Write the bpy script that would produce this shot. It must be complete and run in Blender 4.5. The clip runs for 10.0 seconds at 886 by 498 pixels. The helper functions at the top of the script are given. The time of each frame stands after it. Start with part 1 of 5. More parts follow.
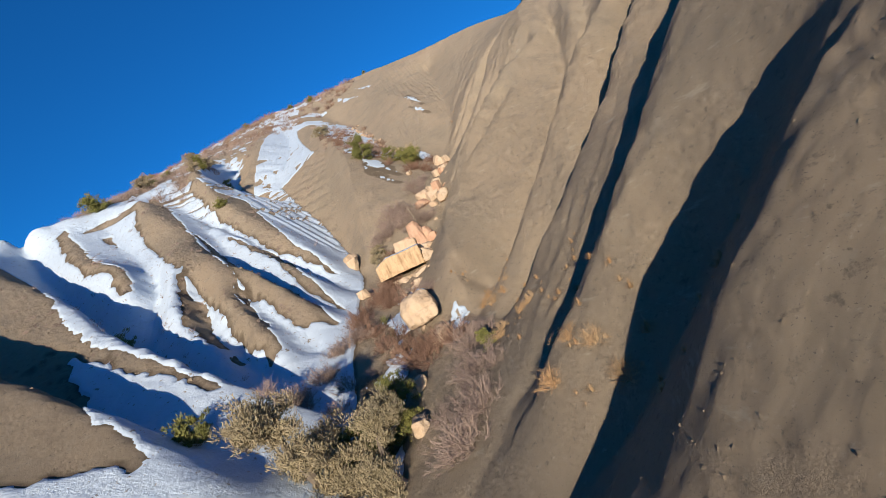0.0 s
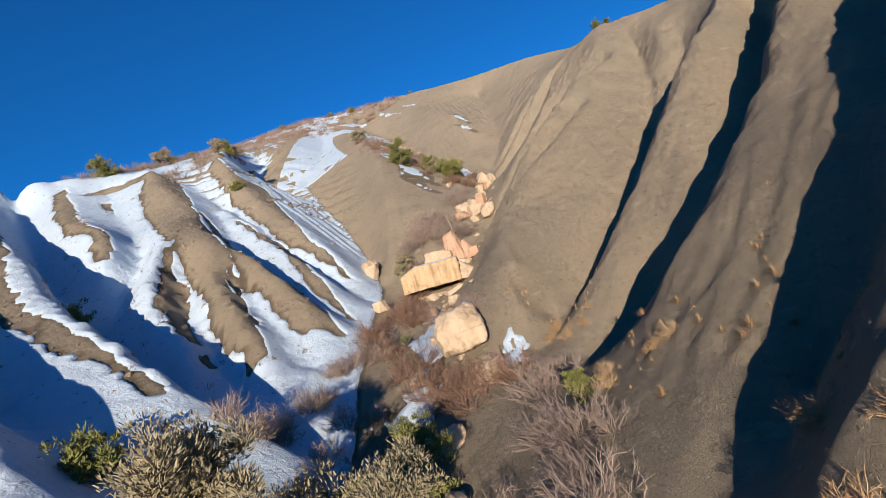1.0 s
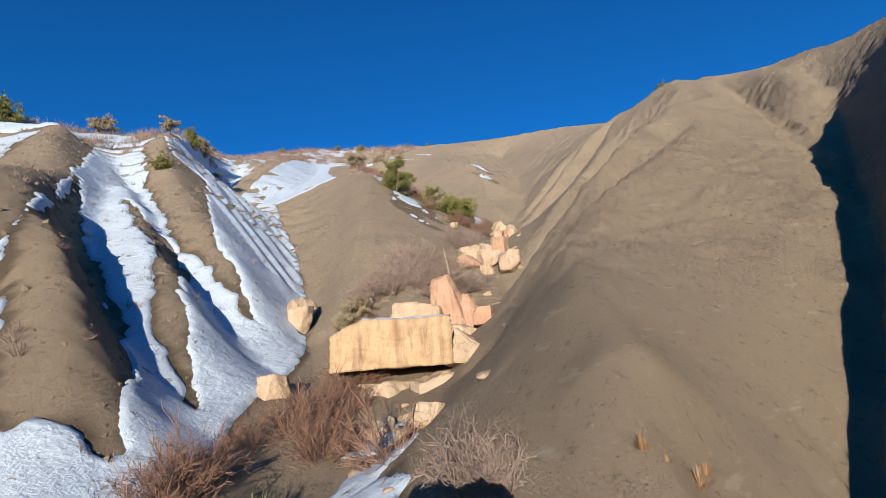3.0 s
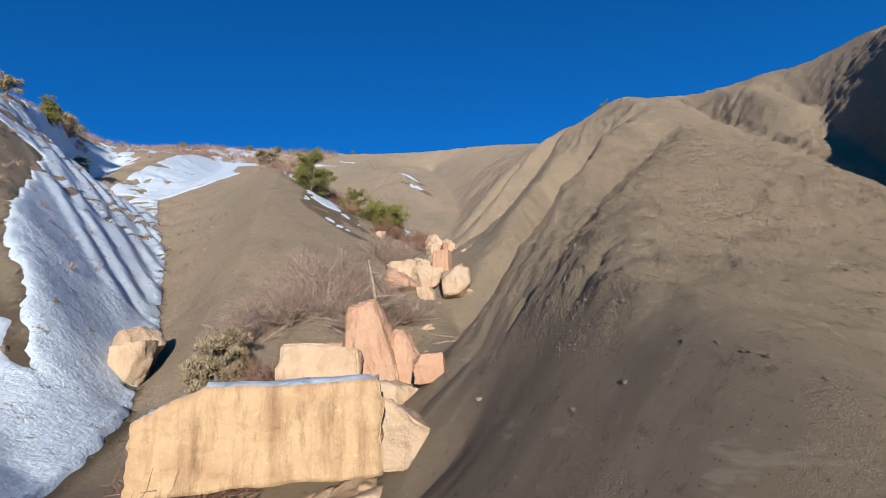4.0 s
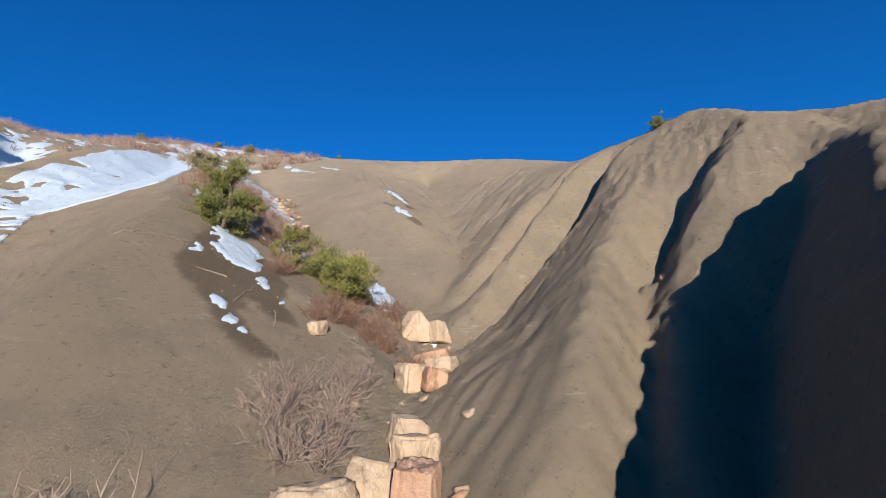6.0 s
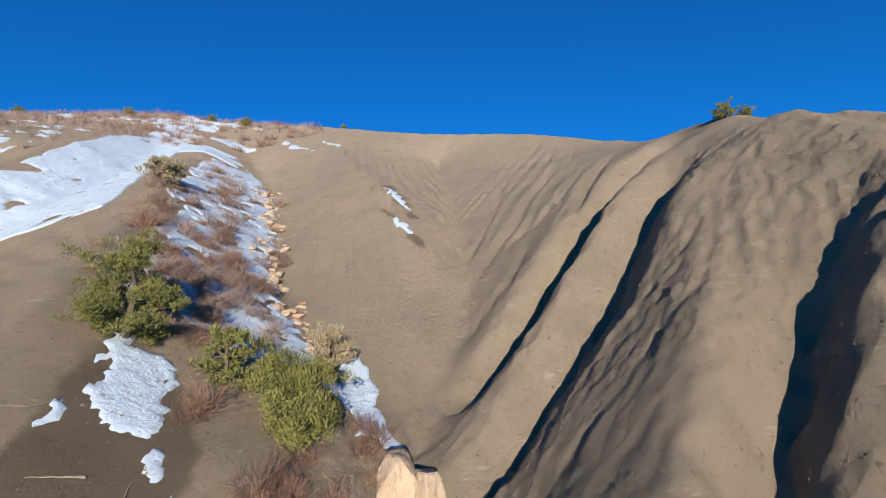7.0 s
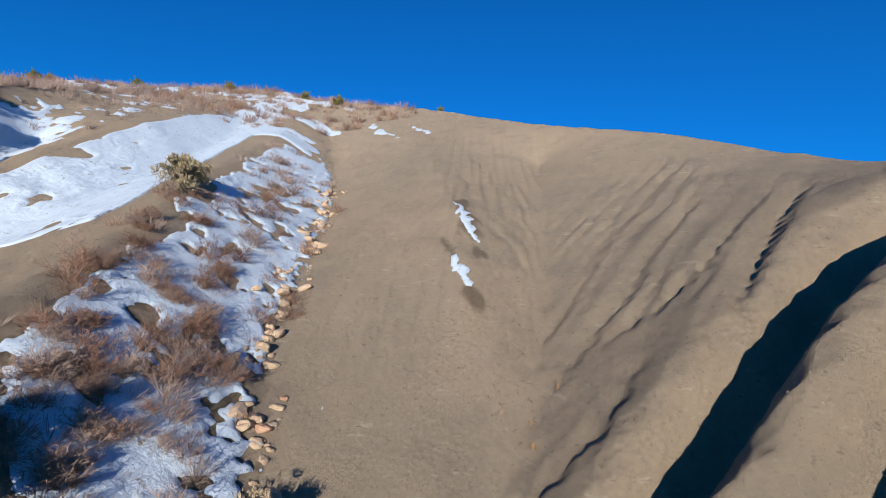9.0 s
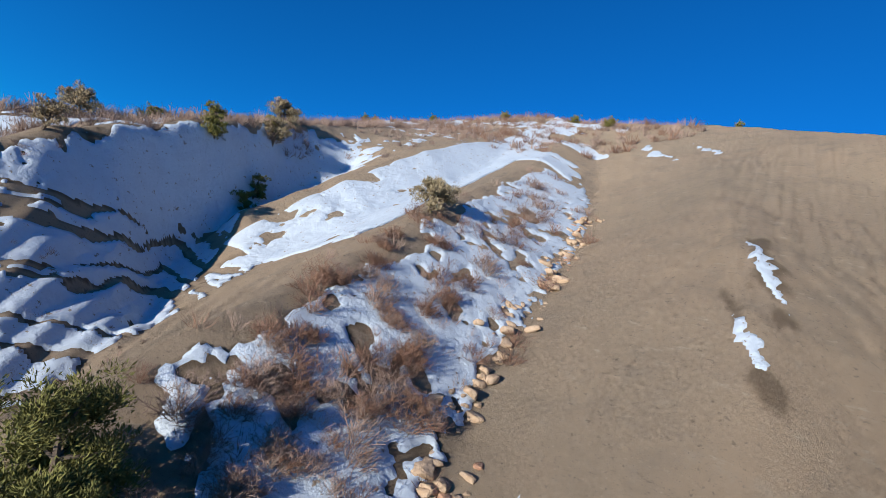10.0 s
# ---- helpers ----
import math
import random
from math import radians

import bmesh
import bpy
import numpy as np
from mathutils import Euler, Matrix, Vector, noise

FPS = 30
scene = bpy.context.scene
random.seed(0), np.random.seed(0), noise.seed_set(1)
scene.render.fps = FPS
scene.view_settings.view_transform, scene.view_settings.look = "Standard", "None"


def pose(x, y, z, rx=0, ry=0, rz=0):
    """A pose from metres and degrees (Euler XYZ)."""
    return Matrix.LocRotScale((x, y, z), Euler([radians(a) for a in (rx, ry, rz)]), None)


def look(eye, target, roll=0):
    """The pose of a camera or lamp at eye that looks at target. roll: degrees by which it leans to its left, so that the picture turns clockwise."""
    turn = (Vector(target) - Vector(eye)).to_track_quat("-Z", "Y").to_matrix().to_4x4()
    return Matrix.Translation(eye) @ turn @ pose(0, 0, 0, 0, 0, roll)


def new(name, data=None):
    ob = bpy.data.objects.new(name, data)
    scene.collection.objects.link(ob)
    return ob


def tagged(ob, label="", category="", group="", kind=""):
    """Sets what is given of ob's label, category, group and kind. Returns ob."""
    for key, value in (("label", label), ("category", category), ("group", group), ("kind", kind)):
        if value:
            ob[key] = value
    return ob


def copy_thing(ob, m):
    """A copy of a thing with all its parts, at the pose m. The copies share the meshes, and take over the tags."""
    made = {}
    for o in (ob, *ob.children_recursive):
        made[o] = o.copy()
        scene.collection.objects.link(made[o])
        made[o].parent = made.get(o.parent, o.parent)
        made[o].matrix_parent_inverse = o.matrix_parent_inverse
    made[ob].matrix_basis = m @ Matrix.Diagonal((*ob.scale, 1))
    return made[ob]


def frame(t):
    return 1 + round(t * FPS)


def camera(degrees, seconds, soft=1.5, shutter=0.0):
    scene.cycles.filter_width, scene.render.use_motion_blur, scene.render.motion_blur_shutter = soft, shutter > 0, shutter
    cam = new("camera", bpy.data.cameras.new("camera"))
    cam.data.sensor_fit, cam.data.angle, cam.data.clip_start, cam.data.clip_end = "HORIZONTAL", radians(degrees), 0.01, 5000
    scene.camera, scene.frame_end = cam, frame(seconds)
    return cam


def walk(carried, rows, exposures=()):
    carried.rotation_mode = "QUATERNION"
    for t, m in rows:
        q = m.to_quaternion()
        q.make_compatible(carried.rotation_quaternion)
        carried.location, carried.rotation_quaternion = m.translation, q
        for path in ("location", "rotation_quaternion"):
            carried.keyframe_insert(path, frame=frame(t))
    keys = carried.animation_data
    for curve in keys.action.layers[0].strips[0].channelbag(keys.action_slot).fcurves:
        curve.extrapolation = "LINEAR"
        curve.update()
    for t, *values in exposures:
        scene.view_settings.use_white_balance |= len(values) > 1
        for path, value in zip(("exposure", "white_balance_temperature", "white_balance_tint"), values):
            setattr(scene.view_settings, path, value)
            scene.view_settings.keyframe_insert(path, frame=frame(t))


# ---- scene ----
cam = camera(87.4, 10.0, soft=0.8)
ROWS = [
    (0, 0.000, -0.000, 10.000, 90.01, 27.00, 0.01),
    (0.5, -1.288, 2.446, 9.695, 92.26, 24.27, -0.69),
    (1, -1.829, 5.147, 9.432, 95.46, 17.85, 1.43),
    (1.5, -1.933, 7.959, 9.378, 98.44, 10.48, 3.45),
    (2, -1.829, 10.888, 9.350, 100.67, 3.82, 4.02),
    (2.5, -1.749, 13.682, 9.458, 103.17, 0.40, 3.81),
    (3, -1.879, 16.387, 9.762, 104.28, 6.19, -1.70),
    (3.2, -1.884, 17.408, 9.910, 104.32, 8.34, -4.71),
    (4.3, -1.553, 22.729, 11.300, 105.86, 5.29, -13.96),
    (4.5, -1.337, 23.734, 11.602, 105.67, 5.37, -14.84),
    (5, -0.736, 26.196, 12.536, 109.46, 2.90, -15.14),
    (5.2, -0.587, 27.071, 13.101, 110.24, 2.40, -15.38),
    (6.3, 1.172, 30.400, 17.492, 104.16, 3.45, -12.72),
    (6.5, 1.546, 31.181, 18.662, 103.09, 3.59, -12.26),
    (7, 2.466, 32.997, 21.107, 99.95, 3.09, -10.92),
    (7.5, 3.208, 34.601, 22.780, 98.07, 1.63, -9.54),
    (8, 3.908, 36.240, 24.017, 98.24, -0.22, -7.77),
    (8.5, 4.477, 37.767, 24.805, 97.67, -1.00, -6.78),
    (9, 4.996, 39.245, 25.378, 96.85, -4.45, 1.09),
    (9.5, 5.463, 40.312, 25.688, 96.07, -8.72, 19.21),
    (10, 5.013, 42.186, 26.216, 94.96, -13.56, 32.54),
]
walk(cam, [(t, pose(x, y, z, rx, ry, rz)) for t, x, y, z, rx, ry, rz in ROWS],
     [(0, 0.03, 7400, 11), (2.5, 0.06, 7350, 11), (4.5, 0.04, 6900, 11), (6.5, 0.12, 7000, 11), (8, 0.07, 6850, 11), (10, 0.04, 6800, 11)])

# world: clear winter sky and one low sun
SUN_AZ, SUN_EL = radians(84), radians(8.8)   # the way the light travels over the ground, and its height
world = bpy.data.worlds.new("world")
scene.world = world
world.use_nodes = True
wt = world.node_tree
sky = wt.nodes.new("ShaderNodeTexSky")
sky.sky_type, sky.sun_disc = "NISHITA", False
sky.sun_elevation, sky.sun_rotation = SUN_EL, radians(270) - SUN_AZ
sky.altitude, sky.air_density, sky.dust_density, sky.ozone_density = 2000, 1.0, 0.1, 6.0
tone = wt.nodes.new("ShaderNodeHueSaturation")
tone.inputs["Saturation"].default_value = 2.1
wt.links.new(sky.outputs[0], tone.inputs["Color"])
balance = wt.nodes.new("ShaderNodeMix")
balance.data_type, balance.blend_type = "RGBA", "MULTIPLY"
balance.inputs[0].default_value = 1.0
balance.inputs[7].default_value = (0.03, 1.04, 1.12, 1)
wt.links.new(tone.outputs[0], balance.inputs[6])
wt.links.new(balance.outputs[2], wt.nodes["Background"].inputs[0])
wt.nodes["Background"].inputs[1].default_value = 0.185
sun = new("sun", bpy.data.lights.new("sun", "SUN"))
sun.data.energy, sun.data.angle, sun.data.color = 6.9, radians(0.55), (1.0, 0.965, 0.89)
sun.matrix_world = look((-math.cos(SUN_AZ) * 80, -math.sin(SUN_AZ) * 80, 80 * math.tan(SUN_EL)), (0, 0, 0))


# ---- materials ----
def material(name):
    m = bpy.data.materials.new(name)
    m.use_nodes = True
    return m, m.node_tree, m.node_tree.nodes["Principled BSDF"]


def add(t, kind, **inputs):
    n = t.nodes.new(kind)
    for k, v in inputs.items():
        n.inputs[k.replace("_", " ")].default_value = v
    return n


def mix(t, fac, a, b):
    n = t.nodes.new("ShaderNodeMix")
    n.data_type = "RGBA"
    for key, v in ((6, a), (7, b)):
        if isinstance(v, tuple):
            n.inputs[key].default_value = (*v, 1)
        else:
            t.links.new(v, n.inputs[key])
    if isinstance(fac, float):
        n.inputs[0].default_value = fac
    else:
        t.links.new(fac, n.inputs[0])
    return n.outputs[2]


def noise_node(t, scale, detail=4, rough=0.6, stretch=None, turn=(0, 0, 0)):
    c = t.nodes.new("ShaderNodeTexCoord")
    m = add(t, "ShaderNodeMapping", Rotation=turn)
    if stretch:
        m.inputs["Scale"].default_value = stretch
    t.links.new(c.outputs["Object"], m.inputs[0])
    n = add(t, "ShaderNodeTexNoise", Scale=scale, Detail=detail, Roughness=rough)
    t.links.new(m.outputs[0], n.inputs["Vector"])
    return n.outputs[0]


def ramp(t, fac, lo, hi):
    n = add(t, "ShaderNodeMapRange", From_Min=lo, From_Max=hi)
    t.links.new(fac, n.inputs[0])
    return n.outputs[0]


def bump(t, b, height_out, strength, distance):
    n = add(t, "ShaderNodeBump", Strength=strength, Distance=distance)
    t.links.new(height_out, n.inputs["Height"])
    old = b.inputs["Normal"].links
    if old:
        t.links.new(old[0].from_socket, n.inputs["Normal"])
    t.links.new(n.outputs[0], b.inputs["Normal"])


def cells(t, scale):
    """Crumbled clods of uneven size, thickest where a broad noise is high."""
    c = t.nodes.new("ShaderNodeTexCoord")
    warp = add(t, "ShaderNodeTexNoise", Scale=scale * 0.6, Detail=4)
    t.links.new(c.outputs["Object"], warp.inputs["Vector"])
    moved = t.nodes.new("ShaderNodeVectorMath")
    moved.operation = "MULTIPLY_ADD"
    t.links.new(warp.outputs["Color"], moved.inputs[0])
    moved.inputs[1].default_value = (0.35, 0.35, 0.35)
    t.links.new(c.outputs["Object"], moved.inputs[2])
    v = add(t, "ShaderNodeTexVoronoi", Scale=scale)
    t.links.new(moved.outputs[0], v.inputs["Vector"])
    times = t.nodes.new("ShaderNodeMath")
    times.operation = "MULTIPLY"
    t.links.new(v.outputs["Distance"], times.inputs[0])
    t.links.new(ramp(t, noise_node(t, 0.35, 4, 0.6), 0.42, 0.62), times.inputs[1])
    return times.outputs[0]


def shale():
    m, t, b = material("shale")
    c = mix(t, ramp(t, noise_node(t, 0.12, 5, 0.6), 0.35, 0.65), (0.345, 0.262, 0.184), (0.300, 0.237, 0.170))
    c = mix(t, ramp(t, noise_node(t, 0.45, 6, 0.7), 0.5, 0.75), c, (0.24, 0.195, 0.148))
    c = mix(t, ramp(t, noise_node(t, 1.6, 8, 0.75, (1, 1, 0.35)), 0.55, 0.8), c, (0.345, 0.285, 0.215))
    c = mix(t, ramp(t, noise_node(t, 9.0, 6, 0.7), 0.60, 0.72), c, (0.42, 0.345, 0.26))
    c = mix(t, ramp(t, noise_node(t, 6.0, 5, 0.7), 0.58, 0.72), c, (0.16, 0.13, 0.10))
    c = mix(t, ramp(t, noise_node(t, 30.0, 3, 0.7), 0.62, 0.70), c, (0.14, 0.115, 0.09))
    c = mix(t, ramp(t, noise_node(t, 0.8, 5, 0.7, (1, 1, 5.0)), 0.62, 0.68), c, (0.38, 0.315, 0.235))
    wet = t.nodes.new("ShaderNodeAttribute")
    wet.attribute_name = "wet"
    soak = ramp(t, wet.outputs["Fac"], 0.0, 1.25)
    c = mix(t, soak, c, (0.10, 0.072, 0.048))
    t.links.new(c, b.inputs["Base Color"])
    b.inputs["Roughness"].default_value = 0.95
    b.inputs["Specular IOR Level"].default_value = 0.15
    bump(t, b, noise_node(t, 2.2, 8, 0.75), 0.55, 0.22)
    bump(t, b, cells(t, 5.0), 0.55, 0.10)
    bump(t, b, noise_node(t, 7.0, 8, 0.8), 0.85, 0.12)
    bump(t, b, noise_node(t, 24.0, 6, 0.8), 0.9, 0.05)
    return m


def snowy():
    m, t, b = material("snow")
    # red held down: the blue of skylit shade is put into the base colour
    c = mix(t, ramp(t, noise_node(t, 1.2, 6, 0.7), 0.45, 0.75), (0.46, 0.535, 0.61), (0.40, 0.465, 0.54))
    c = mix(t, ramp(t, noise_node(t, 4.0, 6, 0.7), 0.62, 0.66), c, (0.24, 0.19, 0.14))
    c = mix(t, ramp(t, noise_node(t, 1.5, 7, 0.72), 0.635, 0.66), c, (0.22, 0.17, 0.12))
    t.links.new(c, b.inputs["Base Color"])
    b.inputs["Roughness"].default_value = 0.6
    bump(t, b, noise_node(t, 3.0, 6, 0.65), 0.7, 0.12)
    bump(t, b, noise_node(t, 14.0, 6, 0.7), 0.7, 0.04)
    return m


SHALE, SNOW = shale(), snowy()

# ---- the lie of the land: crest lines and gully lines ----
CRESTS, GULLIES = [], []


def crest(*line):
    CRESTS.append(line)


def gully(*line):
    GULLIES.append(line)


# main gully and the rill up the head wall
gully((-6, -40, -6), (-5.2, -12, -0.5), (-4.8, 2, 2.8), (-4.6, 10, 4.0), (-4.4, 16.5, 5.4), (-3.4, 20, 7.1), (-2.8, 24, 8.4),
      (-1.6, 28, 9.6), (-0.3, 31.5, 10.9), (1.2, 35, 13.2), (2.2, 39, 15.5), (3.2, 43, 16.8), (4.1, 45.5, 17.8), (5, 48.2, 19.1),
      (6.7, 50.6, 21.2), (7.4, 52, 22.5), (8.3, 57, 25.7), (9.6, 65, 31), (11, 75, 36.8))
gully((3.5, 44, 17.2), (2.8, 46, 18.6), (1.9, 49, 20), (0.4, 51.2, 21.8), (-0.5, 53.5, 23.1), (-1.2, 58, 25.8), (-2, 63, 28.2), (-3.5, 70, 32.3),
      (-6, 78, 37), (-9, 85, 42))
crest((5.6, 56, 26), (4.8, 61.6, 30.1), (1.5, 82, 41.4), (1.8, 93, 48.8))
crest((-38, 95, 50), (-28, 93, 49.5), (-18, 94, 50.3), (-14, 90.5, 47.8), (-6, 92, 48.4), (1.8, 93, 48.8), (10, 83, 43.8), (16, 75, 40.2),
      (20.7, 69.4, 37.8), (24, 62, 34), (20.3, 50.7, 30.6))
# bank behind the red blocks
crest((-3.2, 34.6, 13.3), (-1.8, 33.4, 12.7), (-0.8, 32.7, 12.3))
# tan ridge and the spurs left of the gully
crest((-5, 32.5, 11.8), (-4.5, 36, 15.2), (-4.6, 40, 18.6), (-4.6, 44, 21.5), (-5, 49, 24.6), (-6, 54.3, 27.3), (-7.2, 58.5, 29.6),
      (-9, 66, 33), (-10.2, 72, 35.8), (-11, 80, 40.2), (-13, 88, 45.5))
gully((-2.8, 24, 8.2), (-4.5, 29, 9.7), (-5.8, 32, 10.9), (-6.7, 35.9, 12.9), (-8.9, 42.6, 17.2), (-11.5, 49, 21.2), (-14, 55.8, 25.3),
      (-13.2, 60, 28.3), (-13.5, 66, 31.8), (-14, 74, 36.5), (-16, 82, 42))
crest((-19, 57, 27.5), (-18, 66, 34), (-17.5, 74, 38.5), (-18, 82, 42.5))
gully((-13, 51, 21.8), (-18.6, 54, 24.2), (-20.8, 60, 28.2), (-21.8, 67, 33.4))
crest((-24, 62, 35.3), (-20.6, 52, 30.5), (-19.2, 47.6, 28.3), (-16.8, 42.9, 24.6), (-13, 38.2, 19.1), (-10, 34.5, 15.8), (-8.2, 32.7, 13.7), (-7, 31.3, 11.9))
crest((-16, 38.8, 20.4), (-12.4, 34.3, 16.8), (-9.9, 31.2, 14), (-8.1, 28.9, 12), (-6.8, 26.7, 9.7))
gully((-22.2, 46, 26.6), (-18.5, 41.8, 22.5), (-15, 37.9, 18.9), (-11.6, 33.6, 15.4), (-9, 31.4, 12.8), (-7.2, 30.2, 11), (-6, 29.2, 10))
gully((-24, 47, 28), (-17, 39, 20.8), (-13.2, 32.2, 15.6), (-11.2, 29.2, 13.6), (-8.7, 27.1, 11.3), (-5.9, 25.4, 8.8), (-3.6, 23.5, 7.9))
crest((-28, 44.5, 28.2), (-23.2, 43, 26.9), (-20, 38.5, 23), (-17.2, 35.9, 20), (-15.5, 32, 17.6), (-13.2, 28.8, 15.3),
      (-11.8, 25.5, 12.7), (-9.8, 22.6, 10.2), (-8.4, 20.8, 8.2))
crest((-14.2, 31, 16.7), (-10.6, 27.8, 13.6), (-8.2, 25.2, 10.9), (-6.6, 23.6, 8.6))
crest((-17.2, 35.9, 20), (-16.4, 31, 17.6), (-15.5, 28, 15.5), (-14.8, 25.6, 13.7), (-13.4, 23.8, 12), (-12.1, 22.4, 10.6), (-11, 20.7, 9))
crest((-31, 42.5, 27.7), (-27.6, 38.2, 24.3), (-23.7, 33.4, 20.9), (-20.2, 31, 18.6), (-18.4, 28.6, 15.8))
gully((-26.6, 42, 25.6), (-23.3, 37.6, 22), (-20, 33.6, 19), (-17.8, 30.2, 16), (-16.9, 27.4, 14), (-16.4, 25, 12.3))
gully((-14.5, 27.8, 14.2), (-13, 25, 12), (-11.2, 22.8, 10), (-9.5, 20.6, 8))
gully((-11.4, 26.6, 12.8), (-9.6, 24.2, 10.6), (-7.6, 21.8, 8.1))
gully((-36, 44, 28), (-29, 36.4, 22.2), (-23, 30, 16.9), (-18.6, 25.6, 13.2), (-13.8, 21, 9.8), (-9.4, 18.2, 7.5), (-4.6, 16.5, 5.3))
crest((-36, 38, 28.5), (-27, 30.5, 21.8), (-20, 25.5, 17), (-15.5, 21.5, 13.3), (-12, 19, 11), (-9.3, 17.3, 9.1), (-6.6, 16.3, 6.9))
gully((-30, 27, 21), (-20, 20, 14.6), (-14, 16.2, 10.6), (-10, 14.4, 8.5), (-7, 13.6, 6.2), (-4.6, 14, 4.8))
crest((-40, 26, 28), (-30, 21, 21.5), (-20, 17.5, 15.5), (-14.5, 15.5, 12.2), (-10.5, 13.4, 9.2), (-7.5, 11.5, 6.5))
gully((-25, 11, 16.5), (-14, 9, 9), (-4.8, 7, 3.5))
crest((-30, 8, 20), (-14, 5, 11), (-7.5, 3, 6))
# rim and high ground on the left
crest((-60, 34, 30), (-36, 38.5, 28.2), (-28, 44.5, 28.2), (-26.3, 51.5, 30.8), (-24.3, 62, 35.1), (-27, 75, 40.5), (-29, 88, 45.8), (-28, 93, 49.5))
crest((-64, 48, 28), (-60, 57, 31.2), (-57, 73, 39.8), (-53, 80, 43.5), (-48, 87, 46.5), (-38, 95, 50))
gully((-45, 55, 31), (-40, 66, 36), (-38, 78, 41.5), (-36, 86, 45.5))
# right: the domed spur below the summit, the next dome, and the steep gullies between
crest((20.3, 50.7, 30.6), (25, 51, 30.4), (33, 50, 30.4), (50, 47, 32))
crest((19, 54, 30.6), (15.5, 53.2, 28.8), (12, 51.2, 26.2), (9.6, 49.7, 24), (7.8, 48.8, 21.9), (6.4, 48.2, 20.2))
gully((18.4, 53, 29), (15.4, 51.4, 26.6), (12.6, 49.9, 24.3), (10, 48.7, 22), (8, 47.9, 20.3), (5.6, 47.2, 18.7))
crest((20, 51, 30.3), (15, 49.6, 28), (11.8, 47.9, 25.6), (9.8, 47.1, 23.6), (7.8, 46.3, 21.3), (5.2, 45.2, 18.4))
gully((15, 48, 26.8), (12.4, 46.8, 24), (10.3, 45.9, 21.5), (8.4, 45.1, 19.7), (6.4, 44.4, 18.2), (4, 43.6, 16.8))
crest((18, 48.2, 28.7), (13, 45.5, 25.4), (10.5, 44.3, 22.5), (8, 43.4, 19.9), (5, 42, 16.9))
crest((16.5, 45.6, 27.5), (13.6, 44.2, 25), (11.7, 43.4, 23.2), (9.8, 41.6, 21.4), (8.4, 40.3, 20), (6.8, 38.7, 18.4), (5.2, 37.1, 16.9), (3.9, 35.8, 15.5), (2.8, 35, 14.1))
gully((15, 41.6, 24.6), (12.2, 40.7, 21.7), (10.5, 40.2, 19.7), (9.1, 39.8, 18.4), (8.1, 39.4, 17.5), (7, 38, 16.2), (5.5, 36.4, 14.9), (4.1, 35, 13.6),
      (2.6, 34.2, 12.4), (1.4, 33.6, 11.7))
crest((18, 46, 28.3), (15, 41, 24.7), (12.6, 39.9, 22.8), (11.5, 39.4, 21.7), (10.2, 39, 20.3), (9.1, 38.6, 18.9), (8.1, 38, 17.7), (7, 36.9, 16.5), (5.6, 35.5, 15.1))
gully((16, 39.6, 24.2), (13, 38, 21.2), (11.2, 37.3, 19.3), (10, 37, 17.9), (8.8, 36.8, 16.6), (7.3, 35.8, 15.2), (5.8, 34.6, 14.2), (4.2, 33.5, 13.2),
      (2.6, 32.9, 12.4), (1.4, 32.2, 11.6))
crest((18.5, 43.5, 26.6), (16.5, 39, 23.3), (13, 36.7, 21.6), (10.5, 35, 20.5), (8, 33.5, 18.8), (6.2, 32.3, 17.3), (4.8, 31.5, 16.2), (3.6, 31.1, 14.9), (2.5, 30.7, 13.7),
      (1.9, 30.4, 13), (1.2, 29.9, 12.2), (0.3, 29.1, 10.9))
crest((12.6, 35.4, 20.2), (9, 32, 17.6), (6, 29.9, 15.6), (3.6, 28.2, 14.1), (2.2, 27.1, 13), (1.5, 26.3, 12.4), (1.0, 25, 11.7), (0.7, 23.6, 11), (0.5, 22.3, 10.3),
      (0.1, 21.2, 9.6), (-0.2, 20.2, 8.6), (-0.6, 19.3, 7.7))
gully((9, 33.2, 17.6), (6.5, 31.4, 16), (4.2, 29.8, 14.3), (2.4, 28.7, 12.95), (1, 28.1, 11.8), (0, 27.6, 10.6), (-0.9, 27, 9.5))
gully((20.5, 45.8, 28.3), (18, 41.5, 25), (15.8, 37, 21), (13.6, 33.2, 17.8), (10.6, 29.2, 14.7), (8.6, 26.6, 12.9))
crest((19.2, 41, 25.2), (24, 38, 25), (32, 34, 26.4), (48, 28, 30))
crest((19.2, 41, 25.2), (17.6, 37, 22.8), (15.8, 33.6, 19.8))
gully((20.5, 38, 24.5), (17, 34, 19.7), (13.9, 31, 16.6), (10.5, 28, 13.9), (8, 25.6, 12.2), (6.5, 24.3, 10.9), (5, 23.2, 9.7), (3.6, 22.1, 8.7),
      (2.4, 21.2, 7.9), (1.2, 20.4, 7.3), (0.2, 19.2, 6.8))
crest((24, 36, 25), (17.5, 29.5, 20.7), (13.5, 26.2, 18), (11.2, 24.4, 16.25), (9, 22.8, 14.55), (7.2, 21.4, 13.15), (6.1, 20.9, 12.05), (5.1, 20.5, 11.05),
      (4.1, 20.1, 10.1), (3, 19.6, 9.15), (2.1, 19.4, 8.4), (1.2, 18.9, 7.6))
gully((22, 31.5, 21.5), (17.9, 28, 17.5), (14, 24, 15), (11.7, 21.8, 13.6), (9.4, 20, 11.9), (6.7, 17.9, 10.4), (5.4, 17.6, 9.4), (4.2, 17.3, 8.3),
      (3.4, 17.8, 7.5), (2.4, 17.6, 6.9), (1, 16.8, 6.4))
